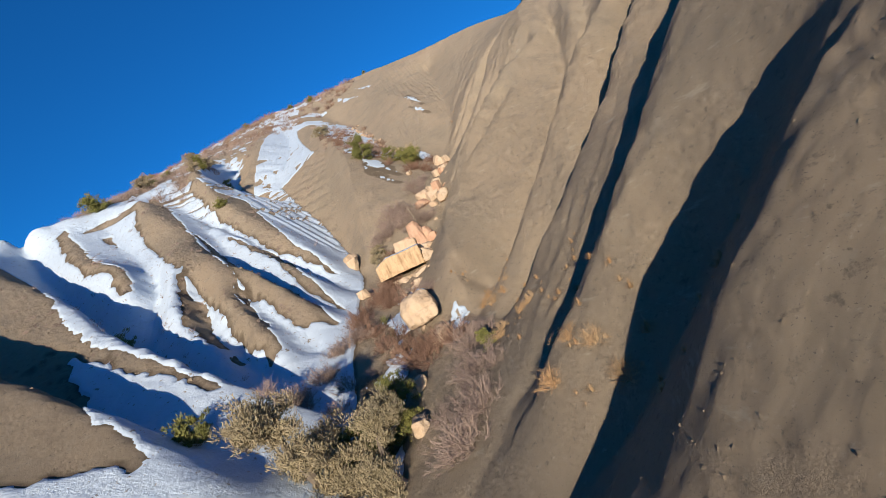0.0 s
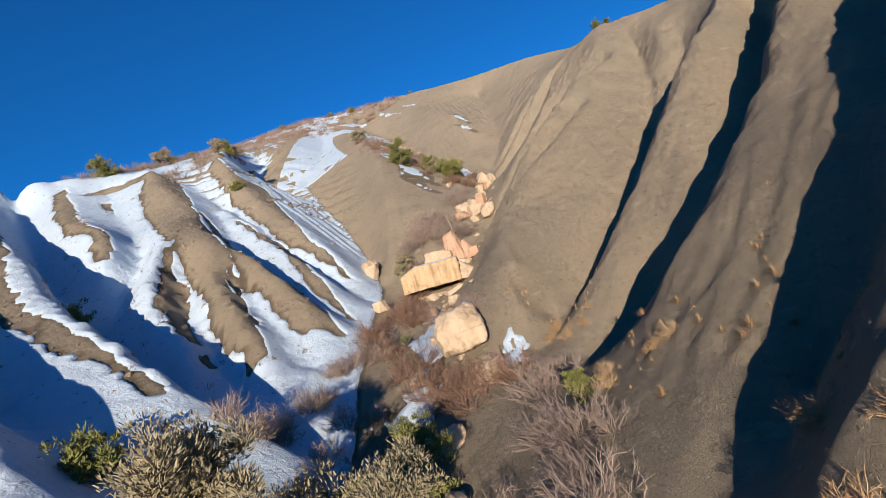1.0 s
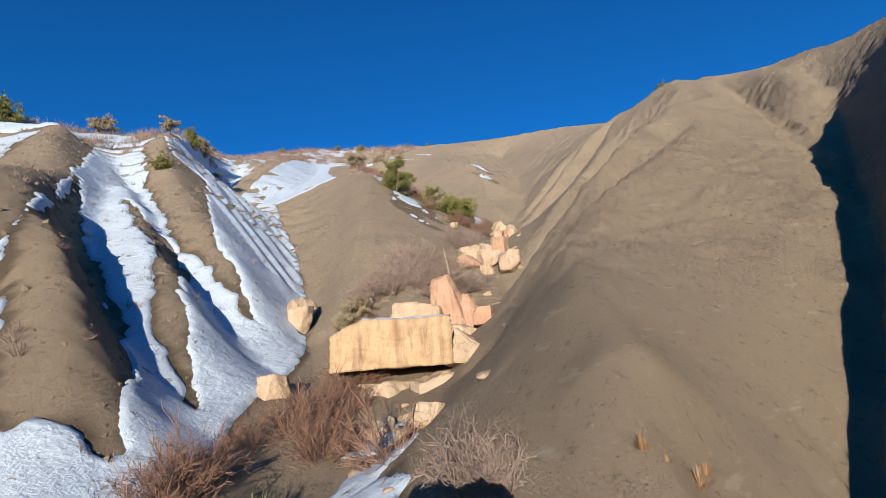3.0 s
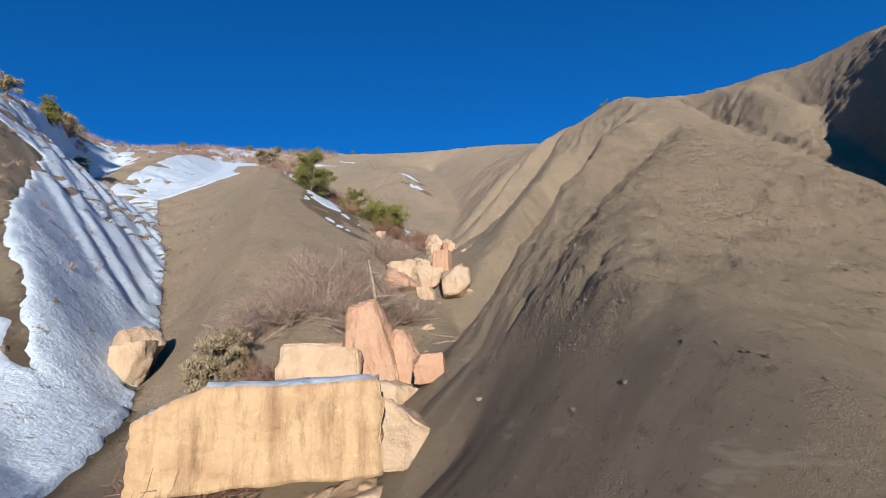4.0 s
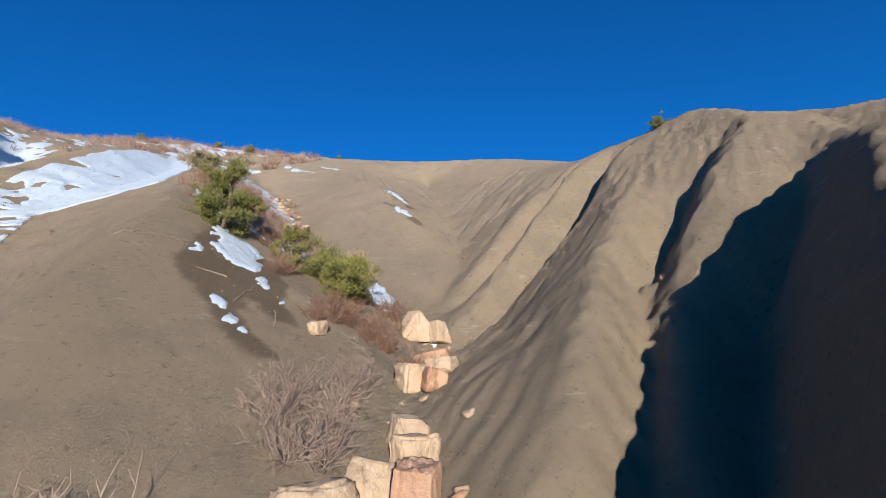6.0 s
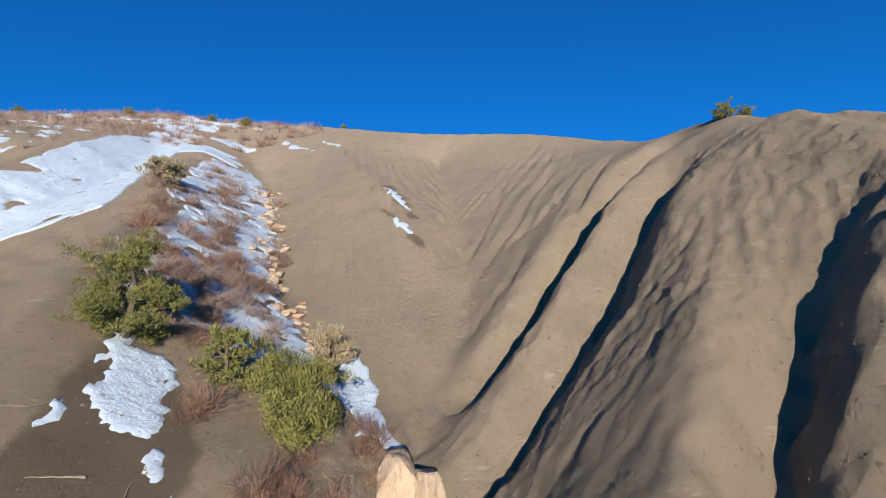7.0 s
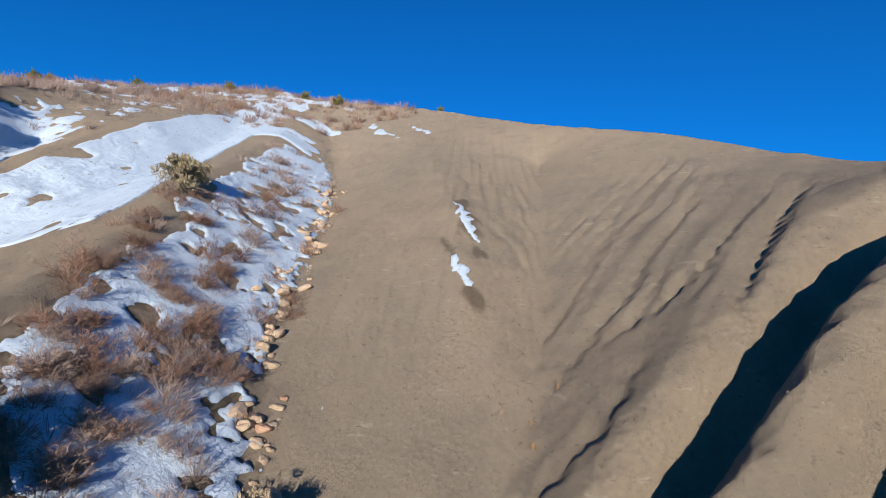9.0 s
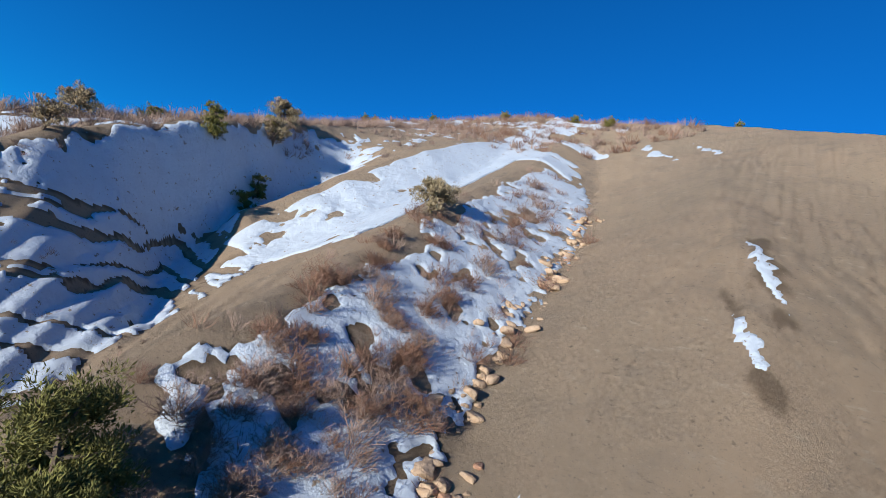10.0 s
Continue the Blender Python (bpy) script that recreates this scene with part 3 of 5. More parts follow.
def snow_field(x, y):
    h = 0.4
    lx, ly = (land(x + h, y) - land(x - h, y)) / (2 * h), (land(x, y + h) - land(x, y - h)) / (2 * h)
    sunny = (lx * 0.21 + ly * 0.96 + 0.18) / np.sqrt(1 + lx ** 2 + ly ** 2)
    z = land(x, y)
    dc, dg = nearness(x, y, CRESTS), nearness(x, y, GULLIES)
    low = dc / (dc + dg + 0.01)
    along, across = -0.57 * x + 0.82 * y, 0.82 * x + 0.57 * y
    grain, patch, fleck = ragged(x, y, 31, 2.4, 3), ragged(x, y, 47, 0.8, 3), ragged(x, y, 49, 0.36, 2)
    streak = ragged(across, along * 0.28, 57, 1.1, 4)
    ridge = side(x, y, *CRESTS[3])
    brook = side(x, y, *GULLIES[1])
    shade = np.zeros(x.shape)
    for d in np.geomspace(0.6, 26, 30):
        over = land(x - d * math.cos(SUN_AZ), y - d * math.sin(SUN_AZ)) - z - d * math.tan(SUN_EL)
        shade = np.maximum(shade, step(over, -0.05, 0.35))
    # left spurs: snow all over, but for the ribs that the sun has cleared
    left = 0.34 + 0.22 * grain + 0.20 * patch + 0.14 * fleck + 0.12 * streak + 0.3 * shade
    for line in BARE:
        left = np.minimum(left, 1.3 * (0.05 - inside(x, y, line) + 0.20 * patch + 0.17 * fleck + 0.10 * streak))
    speck = ragged(across, along * 0.45, 63, 0.7, 3)
    left = np.maximum(left, np.where((x < -8) & (low > 0.5), (speck - 0.62) * 1.2, -1))
    upper = 1.0 * (0.40 - sunny) + 1.1 * (low - 0.45) + 0.85 * shade + 0.28 * streak + 0.10 * grain + 0.32 * patch + 0.32 * fleck + 0.25 * step(z, 21, 25) * step(-y, -60, -52) * step(-x, 18, 22)
    left = np.where(y > 47, upper, left)
    ledge = ragged(y * 0.14 + x * 0.05, (z + 0.3 * grain) * 3.8, 59, 1.0, 3)
    left = left - 2.5 * step(ledge + 0.2 * patch, 0.17, 0.27) * step(-x, 9, 12) * step(y, 40, 46) * step(-z, -27, -25.5)
    foot = side(x, y, *GULLIES[2][2:9])
    left = left - 3 * step(foot + 0.25 * patch + 0.2 * fleck, -0.25, 0.3) * step(y, 30, 33) - 3 * step(x, -6.0, -4.6) - 3 * step(-y, -11, -9)
    left = np.where((y > 56) & (x > -17.5) & (ridge < -2.0), np.maximum(left, 0.2 + 0.3 * grain + 0.25 * patch + 0.1 * fleck), left)
    # slope between the brook and the ridge, under brush
    brush = 0.22 + 0.25 * grain + 0.5 * patch + 0.32 * fleck - 3 * step(-ridge + 0.9 * grain + 0.5 * patch, -0.9, -0.3) - 3 * step(brook + 0.5 * grain + 0.6 * patch + 0.3 * fleck, -0.45, 0.1) - 3 * step(-y, -47.5, -46) - 3 * step(y, 74, 82)
    # slope under the plateau
    mesa = -0.16 + 0.7 * ragged(x * 0.6 + y * 0.5, y * 1.6, 71, 3.0, 4) + 0.2 * patch + 0.1 * fleck - 3 * step(-y, -76, -68) - 3 * step(x, -8, -4) - 3 * step(y, 91, 95)
    far = -0.02 + 0.6 * ragged(x * 0.5, y * 1.4, 77, 4.0, 4) + 0.2 * patch + 0.1 * fleck - 3 * step(x, -30, -26)
    # bottom of the main gully
    bed = -0.06 + 0.5 * ragged(x, y, 53, 1.5, 3) + 0.3 * fleck - 3 * step(np.abs(side(x, y, *GULLIES[0]) + 0.4), 0.9, 1.8) - 3 * step(y, 23, 26) - 3 * step(-y, -9, -6)
    return np.maximum.reduce([left, brush, mesa, far, bed])


def patches(x, y):
    """Single drifts: centre, length down the slope, width, the way it runs."""
    out = np.full(x.shape, -9.0)
    for cx, cy, a, b, turn in DRIFTS:
        u = (x - cx) * math.cos(turn) + (y - cy) * math.sin(turn)
        v = -(x - cx) * math.sin(turn) + (y - cy) * math.cos(turn)
        out = np.maximum(out, 0.5 - 0.5 * np.sqrt((u / a) ** 2 + (v / b) ** 2) * (1 + 0.35 * ragged(x, y, 61, 0.8, 3)) + 0.55 * ragged(x, y, 67, 0.7, 4))
    for line in OUTLINES:
        out = np.maximum(out, 1.2 * (inside(x, y, line) + 0.26 * ragged(x, y, 69, 0.45, 4) + 0.26 * ragged(0.5 * x + 0.85 * y, 3 * (0.85 * x - 0.5 * y), 73, 0.7, 3) - 0.03))
    return out


DRIFTS = [(-3.4, 84.0, 2.2, 0.45, 2.2), (-2.7, 83.4, 1.6, 0.14, 2.2), (0.3, 84.5, 1.8, 0.35, 2.2), (0.9, 84.0, 1.2, 0.12, 2.2), (2.5, 47.9, 2.2, 0.5, 1.85),
          (3.1, 46.6, 1.5, 0.42, 2.0), (3.5, 45.5, 1.0, 0.3, 2.1), (-3.2, 23.4, 1.2, 0.6, 1.2), (-2.9, 25.3, 0.9, 0.7, 1.2), (-2.6, 24.4, 0.8, 0.4, 1.4)]
OUTLINES = []


def drift(*line):
    OUTLINES.append(line)


# old drifts melting on the bare slopes
drift((-2.86, 45.81), (-2.48, 45.58), (-1.72, 45.33), (-1.27, 43.81), (-1.02, 42.81), (-1.38, 43.03), (-1.85, 43.35), (-2.48, 43.71), (-2.77, 43.95), (-2.8, 44.56), (-3.09, 43.97), (-3.11, 44.82))
drift((-3.1, 42.34), (-3.05, 43.25), (-2.85, 43.3), (-2.97, 42.68))
drift((-2.17, 41.38), (-1.98, 41.51), (-1.59, 41.04), (-1.19, 40.57), (-0.79, 40.03), (-1.12, 40.24), (-1.39, 40.49), (-1.79, 40.94))
drift((-0.86, 42.91), (-0.59, 42.52), (-0.48, 41.78), (-0.69, 42.1))
drift((-2.72, 42.0), (-2.57, 41.97), (-2.42, 41.71), (-2.6, 41.64))
drift((4.76, 62.77), (5.11, 62.86), (5.7, 61.04), (6.08, 59.0), (5.72, 59.23), (5.28, 60.06), (4.91, 61.25))
drift((4.49, 59.01), (4.77, 58.5), (5.28, 57.44), (5.67, 56.45), (5.49, 56.52), (5.06, 57.21), (4.66, 58.25))
drift((-0.53, 19.41), (-0.3, 19.05), (-0.21, 18.25), (-0.74, 18.31), (-1.35, 18.26), (-0.99, 18.82))
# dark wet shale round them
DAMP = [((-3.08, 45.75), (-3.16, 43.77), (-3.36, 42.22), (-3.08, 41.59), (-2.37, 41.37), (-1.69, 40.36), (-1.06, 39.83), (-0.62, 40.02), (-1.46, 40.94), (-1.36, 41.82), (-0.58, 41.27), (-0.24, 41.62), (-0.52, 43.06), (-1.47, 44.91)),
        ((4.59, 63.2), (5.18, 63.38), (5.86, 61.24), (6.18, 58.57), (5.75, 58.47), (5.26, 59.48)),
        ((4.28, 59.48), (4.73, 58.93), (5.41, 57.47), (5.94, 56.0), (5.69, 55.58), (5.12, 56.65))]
sx = pieces((-62, -30, 0.3), (-30, -19, 0.14), (-19, 9, 0.09))
sy = pieces((6, 14, 0.14), (14, 48, 0.09), (48, 62, 0.115), (62, 98, 0.25))
qx, qy = np.meshgrid(sx, sy)
lying = snow_field(qx, qy)
field = np.maximum(lying, np.minimum(patches(qx, qy), 0.035))
deep = np.clip(field * 1.3, -0.15, 0.09 + 0.02 * wave(qx, qy, 83, 1.5))
sz = height(qx, qy) + deep
top = deep > 0
keep = np.zeros(top.shape, bool)
keep[:-1, :-1] = top[:-1, :-1] | top[1:, :-1] | top[:-1, 1:] | top[1:, 1:]
jj, ii = np.nonzero(keep[:-1, :-1])
used = np.zeros(top.shape, bool)
for a, b in ((0, 0), (0, 1), (1, 0), (1, 1)):
    used[jj + a, ii + b] = True
number = np.cumsum(used.ravel()).reshape(used.shape) - 1
me = bpy.data.meshes.new("snow")
me.from_pydata(np.stack([qx, qy, sz], -1)[used].tolist(), [],
               np.stack([number[jj, ii], number[jj, ii + 1], number[jj + 1, ii + 1], number[jj + 1, ii]], 1).tolist())
me.polygons.foreach_set("use_smooth", [True] * len(me.polygons))
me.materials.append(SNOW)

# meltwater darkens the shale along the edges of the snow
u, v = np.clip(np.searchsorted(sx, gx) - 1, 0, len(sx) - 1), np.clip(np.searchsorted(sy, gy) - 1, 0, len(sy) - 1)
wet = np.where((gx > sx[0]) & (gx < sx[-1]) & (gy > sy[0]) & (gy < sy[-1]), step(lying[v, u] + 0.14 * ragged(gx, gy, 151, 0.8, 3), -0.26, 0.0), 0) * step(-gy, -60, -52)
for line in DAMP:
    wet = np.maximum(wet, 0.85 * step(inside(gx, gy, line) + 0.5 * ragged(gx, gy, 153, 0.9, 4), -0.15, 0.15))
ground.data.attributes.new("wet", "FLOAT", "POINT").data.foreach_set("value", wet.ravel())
tagged(new("snow", me), "old patchy snow lying in gullies and on shaded slopes", "snow", kind="stuff")

# ---- loose clods of shale, and dirt and small stones on the snow ----
def chunks(name, seed, x, y, size, mat, label, category):
    """Many small angular lumps in one mesh, half sunk in the ground."""
    rng = np.random.RandomState(seed)
    n = len(x)
    cube = np.array([(i, j, k) for i in (-1, 1) for j in (-1, 1) for k in (-1, 1)], float)
    kinds = cube * rng.uniform(0.45, 1.0, (12, 8, 3))
    q = rng.normal(0, 1, (n, 4))
    a, b, c, d = (q / np.linalg.norm(q, axis=1)[:, None]).T
    turn = np.stack([1 - 2 * (c * c + d * d), 2 * (b * c - a * d), 2 * (b * d + a * c), 2 * (b * c + a * d), 1 - 2 * (b * b + d * d), 2 * (c * d - a * b),
                     2 * (b * d - a * c), 2 * (c * d + a * b), 1 - 2 * (b * b + c * c)], -1).reshape(n, 3, 3)
    v = np.einsum("nij,nkj->nki", turn, kinds[rng.randint(0, 12, n)] * np.array([1.0, 0.8, 0.6])) * (size / 2)[:, None, None]
    v += np.stack([x, y, height(x, y) + clods(x, y) - 0.10 * size], -1)[:, None, :]
    quads = np.array([(0, 1, 3, 2), (4, 6, 7, 5), (0, 4, 5, 1), (2, 3, 7, 6), (0, 2, 6, 4), (1, 5, 7, 3)])
    f = (quads[None] + 8 * np.arange(n)[:, None, None]).reshape(-1, 4)
    me = bpy.data.meshes.new(name)
    me.from_pydata(v.reshape(-1, 3).tolist(), [], f.tolist())
    me.materials.append(mat)
    return tagged(new(name, me), label, category, kind="stuff")


pick = np.random.RandomState(41)
cx, cy = pick.uniform(0.2, 15, 90000), pick.uniform(4, 49, 90000)
near = pick.uniform(0, 1, 90000) < np.clip(crumble(cx, cy), 0, 1) ** 1.6 * np.clip(0.4 + 0.9 * ragged(cx, cy, 161, 1.5, 2), 0.05, 1)
cx, cy = cx[near][:26000], cy[near][:26000]
chunks("shale_clods", 43, cx, cy, np.clip(pick.lognormal(-3.4, 0.4, len(cx)), 0.015, 0.07), SHALE, "crumbled grey-tan shale clods on steep slopes", "shale clods")
cx = pick.uniform(0.3, 9, 24000)
cy = 0.45 * cx + pick.normal(27.2, 1.7, 24000)
chunks("shale_clods", 44, cx, cy, np.clip(pick.lognormal(-3.9, 0.35, 24000), 0.010, 0.034), SHALE, "crumbled grey-tan shale clods on a steep rib", "shale clods")
cx, cy = pick.uniform(-7, 14, 9000), pick.uniform(2, 66, 9000)
chunks("shale_chips", 45, cx, cy, np.clip(pick.lognormal(-3.5, 0.4, 9000), 0.015, 0.08), SHALE, "small shale chips strewn over bare slopes", "shale chips")
cx, cy = pick.uniform(-26, -6, 2600), pick.uniform(15, 46, 2600)
chunks("snow_dirt", 47, cx, cy, np.clip(pick.lognormal(-2.2, 0.4, 2600), 0.06, 0.26), SHALE, "small brown clods showing through old snow", "dirt clods")

# ---- building small natural things ----
def hollow(name):
    return new(name)


def mesh_from(name, verts, faces, mat, smooth=False):
    me = bpy.data.meshes.new(name)
    me.from_pydata(verts, [], faces)
    if smooth:
        me.polygons.foreach_set("use_smooth", [True] * len(me.polygons))
    me.materials.append(mat)
    return me


def child(name, me, parent, label=""):
    ob = new(name, me)
    ob.parent = parent
    return tagged(ob, label)


class Twigs:
    """Tapered sticks, gathered into one mesh."""

    def __init__(self):
        self.v, self.f = [], []

    def stick(self, pts, radii, sides=3):
        base, n = len(self.v), len(pts)
        for k, (p, r) in enumerate(zip(pts, radii)):
            d = (pts[min(k + 1, n - 1)] - pts[max(k - 1, 0)]).normalized()
            u = d.orthogonal().normalized()
            w = d.cross(u)
            for q in range(sides):
                a = 2 * math.pi * q / sides
                self.v.append(tuple(p + r * (math.cos(a) * u + math.sin(a) * w)))
        for k in range(n - 1):
            for q in range(sides):
                a, b = base + k * sides + q, base + k * sides + (q + 1) % sides
                self.f.append((a, b, b + sides, a + sides))
        self.f.append(tuple(range(base + (n - 1) * sides, base + n * sides)))

    def mesh(self, name, mat):
        return mesh_from(name, self.v, self.f, mat)


def wander(rng, start, way, length, n, bend):
    pts, d = [start], way.normalized()
    for _ in range(n):
        d = (d + Vector((rng.gauss(0, bend), rng.gauss(0, bend), rng.gauss(0, bend) * 0.7))).normalized()
        pts.append(pts[-1] + d * (length / n))
    return pts


def tinted(name, one, two, rough=0.9, dark=None, scale=3.0, bump_size=0.0):
    """A material whose colour varies from thing to thing and over each."""
    m, t, b = material(name)
    info = t.nodes.new("ShaderNodeObjectInfo")
    c = mix(t, info.outputs["Random"], one, two)
    if dark:
        c = mix(t, ramp(t, noise_node(t, scale, 5, 0.65), 0.45, 0.7), c, dark)
    t.links.new(c, b.inputs["Base Color"])
    b.inputs["Roughness"].default_value = rough
    b.inputs["Specular IOR Level"].default_value = 0.2
    if bump_size:
        bump(t, b, noise_node(t, scale * 2.5, 7, 0.7), 0.7, bump_size)
    return m


BARK = tinted("bark", (0.13, 0.10, 0.075), (0.17, 0.135, 0.105), dark=(0.07, 0.055, 0.045), scale=9)
NEEDLES = tinted("needles", (0.20, 0.185, 0.055), (0.155, 0.155, 0.05), dark=(0.08, 0.085, 0.03), scale=5)
GREY_NEEDLES = tinted("grey_needles", (0.34, 0.265, 0.17), (0.29, 0.235, 0.15), dark=(0.18, 0.15, 0.085), scale=4)
TWIG = tinted("twig", (0.27, 0.195, 0.16), (0.34, 0.25, 0.205), dark=(0.16, 0.112, 0.092), scale=4)
RED_TWIG = tinted("red_twig", (0.21, 0.118, 0.082), (0.26, 0.155, 0.11), dark=(0.12, 0.07, 0.05), scale=4)
PALE_WOOD = tinted("pale_wood", (0.30, 0.235, 0.17), (0.24, 0.19, 0.14), dark=(0.15, 0.115, 0.09), scale=7)
STRAW = tinted("straw", (0.44, 0.25, 0.12), (0.42, 0.29, 0.17), dark=(0.26, 0.16, 0.09), scale=6)
YUCCA = tinted("yucca", (0.20, 0.19, 0.075), (0.25, 0.23, 0.11), dark=(0.11, 0.11, 0.045), scale=8)


def stone_mat(name, one, two, dark):
    m, t, b = material(name)
    info = t.nodes.new("ShaderNodeObjectInfo")
    c = mix(t, info.outputs["Random"], one, two)
    c = mix(t, ramp(t, noise_node(t, 1.6, 6, 0.65), 0.45, 0.7), c, dark)
    c = mix(t, ramp(t, noise_node(t, 3.0, 6, 0.7, (1.5, 1.5, 0.3)), 0.56, 0.72), c, tuple(0.55 * v for v in dark))
    c = mix(t, ramp(t, noise_node(t, 11.0, 5, 0.7), 0.6, 0.75), c, tuple(min(1, 1.35 * v) for v in one))
    t.links.new(c, b.inputs["Base Color"])
    b.inputs["Roughness"].default_value = 0.9
    b.inputs["Specular IOR Level"].default_value = 0.2
    bump(t, b, noise_node(t, 2.4, 8, 0.7), 0.8, 0.12)
    bump(t, b, noise_node(t, 13.0, 7, 0.75), 0.5, 0.02)
    return m


SANDSTONE = stone_mat("sandstone", (0.50, 0.365, 0.25), (0.45, 0.34, 0.245), (0.39, 0.265, 0.17))
STAINED_STONE = stone_mat("stained_sandstone", (0.50, 0.345, 0.205), (0.50, 0.345, 0.205), (0.36, 0.225, 0.125))
t = STAINED_STONE.node_tree
shader = t.nodes["Principled BSDF"]
streaks = ramp(t, noise_node(t, 2.0, 7, 0.75, (1.6, 1.6, 0.22)), 0.48, 0.72)
t.links.new(mix(t, streaks, shader.inputs["Base Color"].links[0].from_socket, (0.25, 0.145, 0.08)), shader.inputs["Base Color"])
RED_STONE = stone_mat("red_sandstone", (0.49, 0.285, 0.185), (0.45, 0.285, 0.195), (0.38, 0.205, 0.13))


# ---- rocks ----
def rock_mesh(name, dims, seed, mat, cuts=7, rough=0.06, level=3, taper=0.0, worn=0.10, ball=0.0, grain=0.34):
    """A block broken along flat planes, its edges worn."""
    rng = random.Random(seed)
    bm = bmesh.new()
    bmesh.ops.create_cube(bm, size=2.0)
    for _ in range(cuts):
        n = Vector((rng.gauss(0, 1), rng.gauss(0, 1), rng.gauss(0, 0.7))).normalized()
        reach = rng.uniform(0.82, 1.2)
        got = bmesh.ops.bisect_plane(bm, geom=bm.verts[:] + bm.edges[:] + bm.faces[:], plane_co=n * reach, plane_no=n, clear_outer=True)
        rim = [e for e in got["geom_cut"] if isinstance(e, bmesh.types.BMEdge)]
        if rim:
            bmesh.ops.contextual_create(bm, geom=rim)
    bmesh.ops.bevel(bm, geom=bm.edges[:], offset=worn, segments=2, affect="EDGES", clamp_overlap=True)
    bmesh.ops.triangulate(bm, faces=bm.faces[:])
    for _ in range(level):
        long = [e for e in bm.edges if e.calc_length() > grain]
        if not long:
            break
        bmesh.ops.subdivide_edges(bm, edges=long, cuts=1)
        bmesh.ops.triangulate(bm, faces=bm.faces[:])
    off = Vector((seed * 3.1, seed * 1.7, 0))
    for v in bm.verts:
        p = v.co.lerp(v.co.normalized() * 1.15, ball)
        v.co = p + p.normalized() * (rough * 2.2 * noise.noise(p * 1.3 + off) + rough * noise.noise(p * 4.1 + off) + 0.55 * rough * noise.noise(p * 9.3 + off)
                                - rough * max(0.0, 0.16 - abs(noise.noise(p * 1.9 - off))) * 2.0)
        slim = 1 - taper * max(0.0, v.co.z + 0.6) / 1.6
        v.co = Vector((v.co.x * slim, v.co.y * slim, v.co.z))
        v.co = Vector((v.co.x * dims[0] / 2, v.co.y * dims[1] / 2, v.co.z * dims[2] / 2))
    bm.normal_update()
    me = bpy.data.meshes.new(name)
    bm.to_mesh(me)
    bm.free()
    me.polygons.foreach_set("use_smooth", [True] * len(me.polygons))
    me.materials.append(mat)
    return me


def place(ob, x, y, sink=0.0, turn=(0, 0, 0), size=1.0):
    ob.matrix_world = Matrix.Translation((x, y, float(height(x, y)) - sink)) @ pose(0, 0, 0, *turn) @ Matrix.Scale(size, 4)
    return ob


def boulder(x, y, dims, seed, mat=None, turn=(0, 0, 0), up=0.3, label="weathered tan sandstone boulder in the gully bed", cuts=7, rough=0.06, z=None, taper=0.0, ball=0.0):
    ob = new("boulder", rock_mesh("boulder", dims, seed, mat or SANDSTONE, cuts, rough, 5 if max(dims) > 1.2 else 4, taper, 0.15, ball, 0.16 if max(dims) > 1.2 else 0.24))
    ob.matrix_world = Matrix.Translation((x, y, float(height(x, y)) + up * dims[2] if z is None else z)) @ pose(0, 0, 0, *turn)
    return tagged(ob, label, "boulder", "boulders in the gully")


def snow_cap(rock, keep, label="thin snow cap on top of a sandstone block", thick=0.06):
    """A sheet of snow on the upward faces of a rock, where keep(x, y) of the world holds."""
    m, me = rock.matrix_world, rock.data
    number, verts, faces, edge = {}, [], [], {}
    for p in me.polygons:
        c, n = m @ p.center, (m.to_3x3() @ p.normal).normalized()
        if n.z > 0.62 and keep(c.x, c.y):
            faces.append([number.setdefault(v, len(number)) for v in p.vertices])
            for k in range(len(p.vertices)):
                e = tuple(sorted((p.vertices[k], p.vertices[k - 1])))
                edge[e] = edge.get(e, 0) + 1
    group = {v: v for v in number}

    def root(v):
        while group[v] != v:
            v = group[v]
        return v

    for a, b in edge:
        group[root(a)] = root(b)
    size = {}
    for v in number:
        size[root(v)] = size.get(root(v), 0) + 1
    chief = max(size, key=size.get)
    back = {k: v for v, k in number.items()}
    sheet = [[back[k] for k in f] for f in faces if root(back[f[0]]) == chief]
    number = {}
    faces = [[number.setdefault(v, len(number)) for v in f] for f in sheet]
    rim = {v for e, n in edge.items() if n == 1 for v in e}
    for v in number:
        w = m @ me.vertices[v].co
        lift = -0.01 if v in rim else thick * (0.8 + 0.6 * noise.noise(w * 2.3))
        verts.append((w.x, w.y, w.z + lift))
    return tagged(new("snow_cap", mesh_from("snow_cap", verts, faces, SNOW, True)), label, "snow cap")


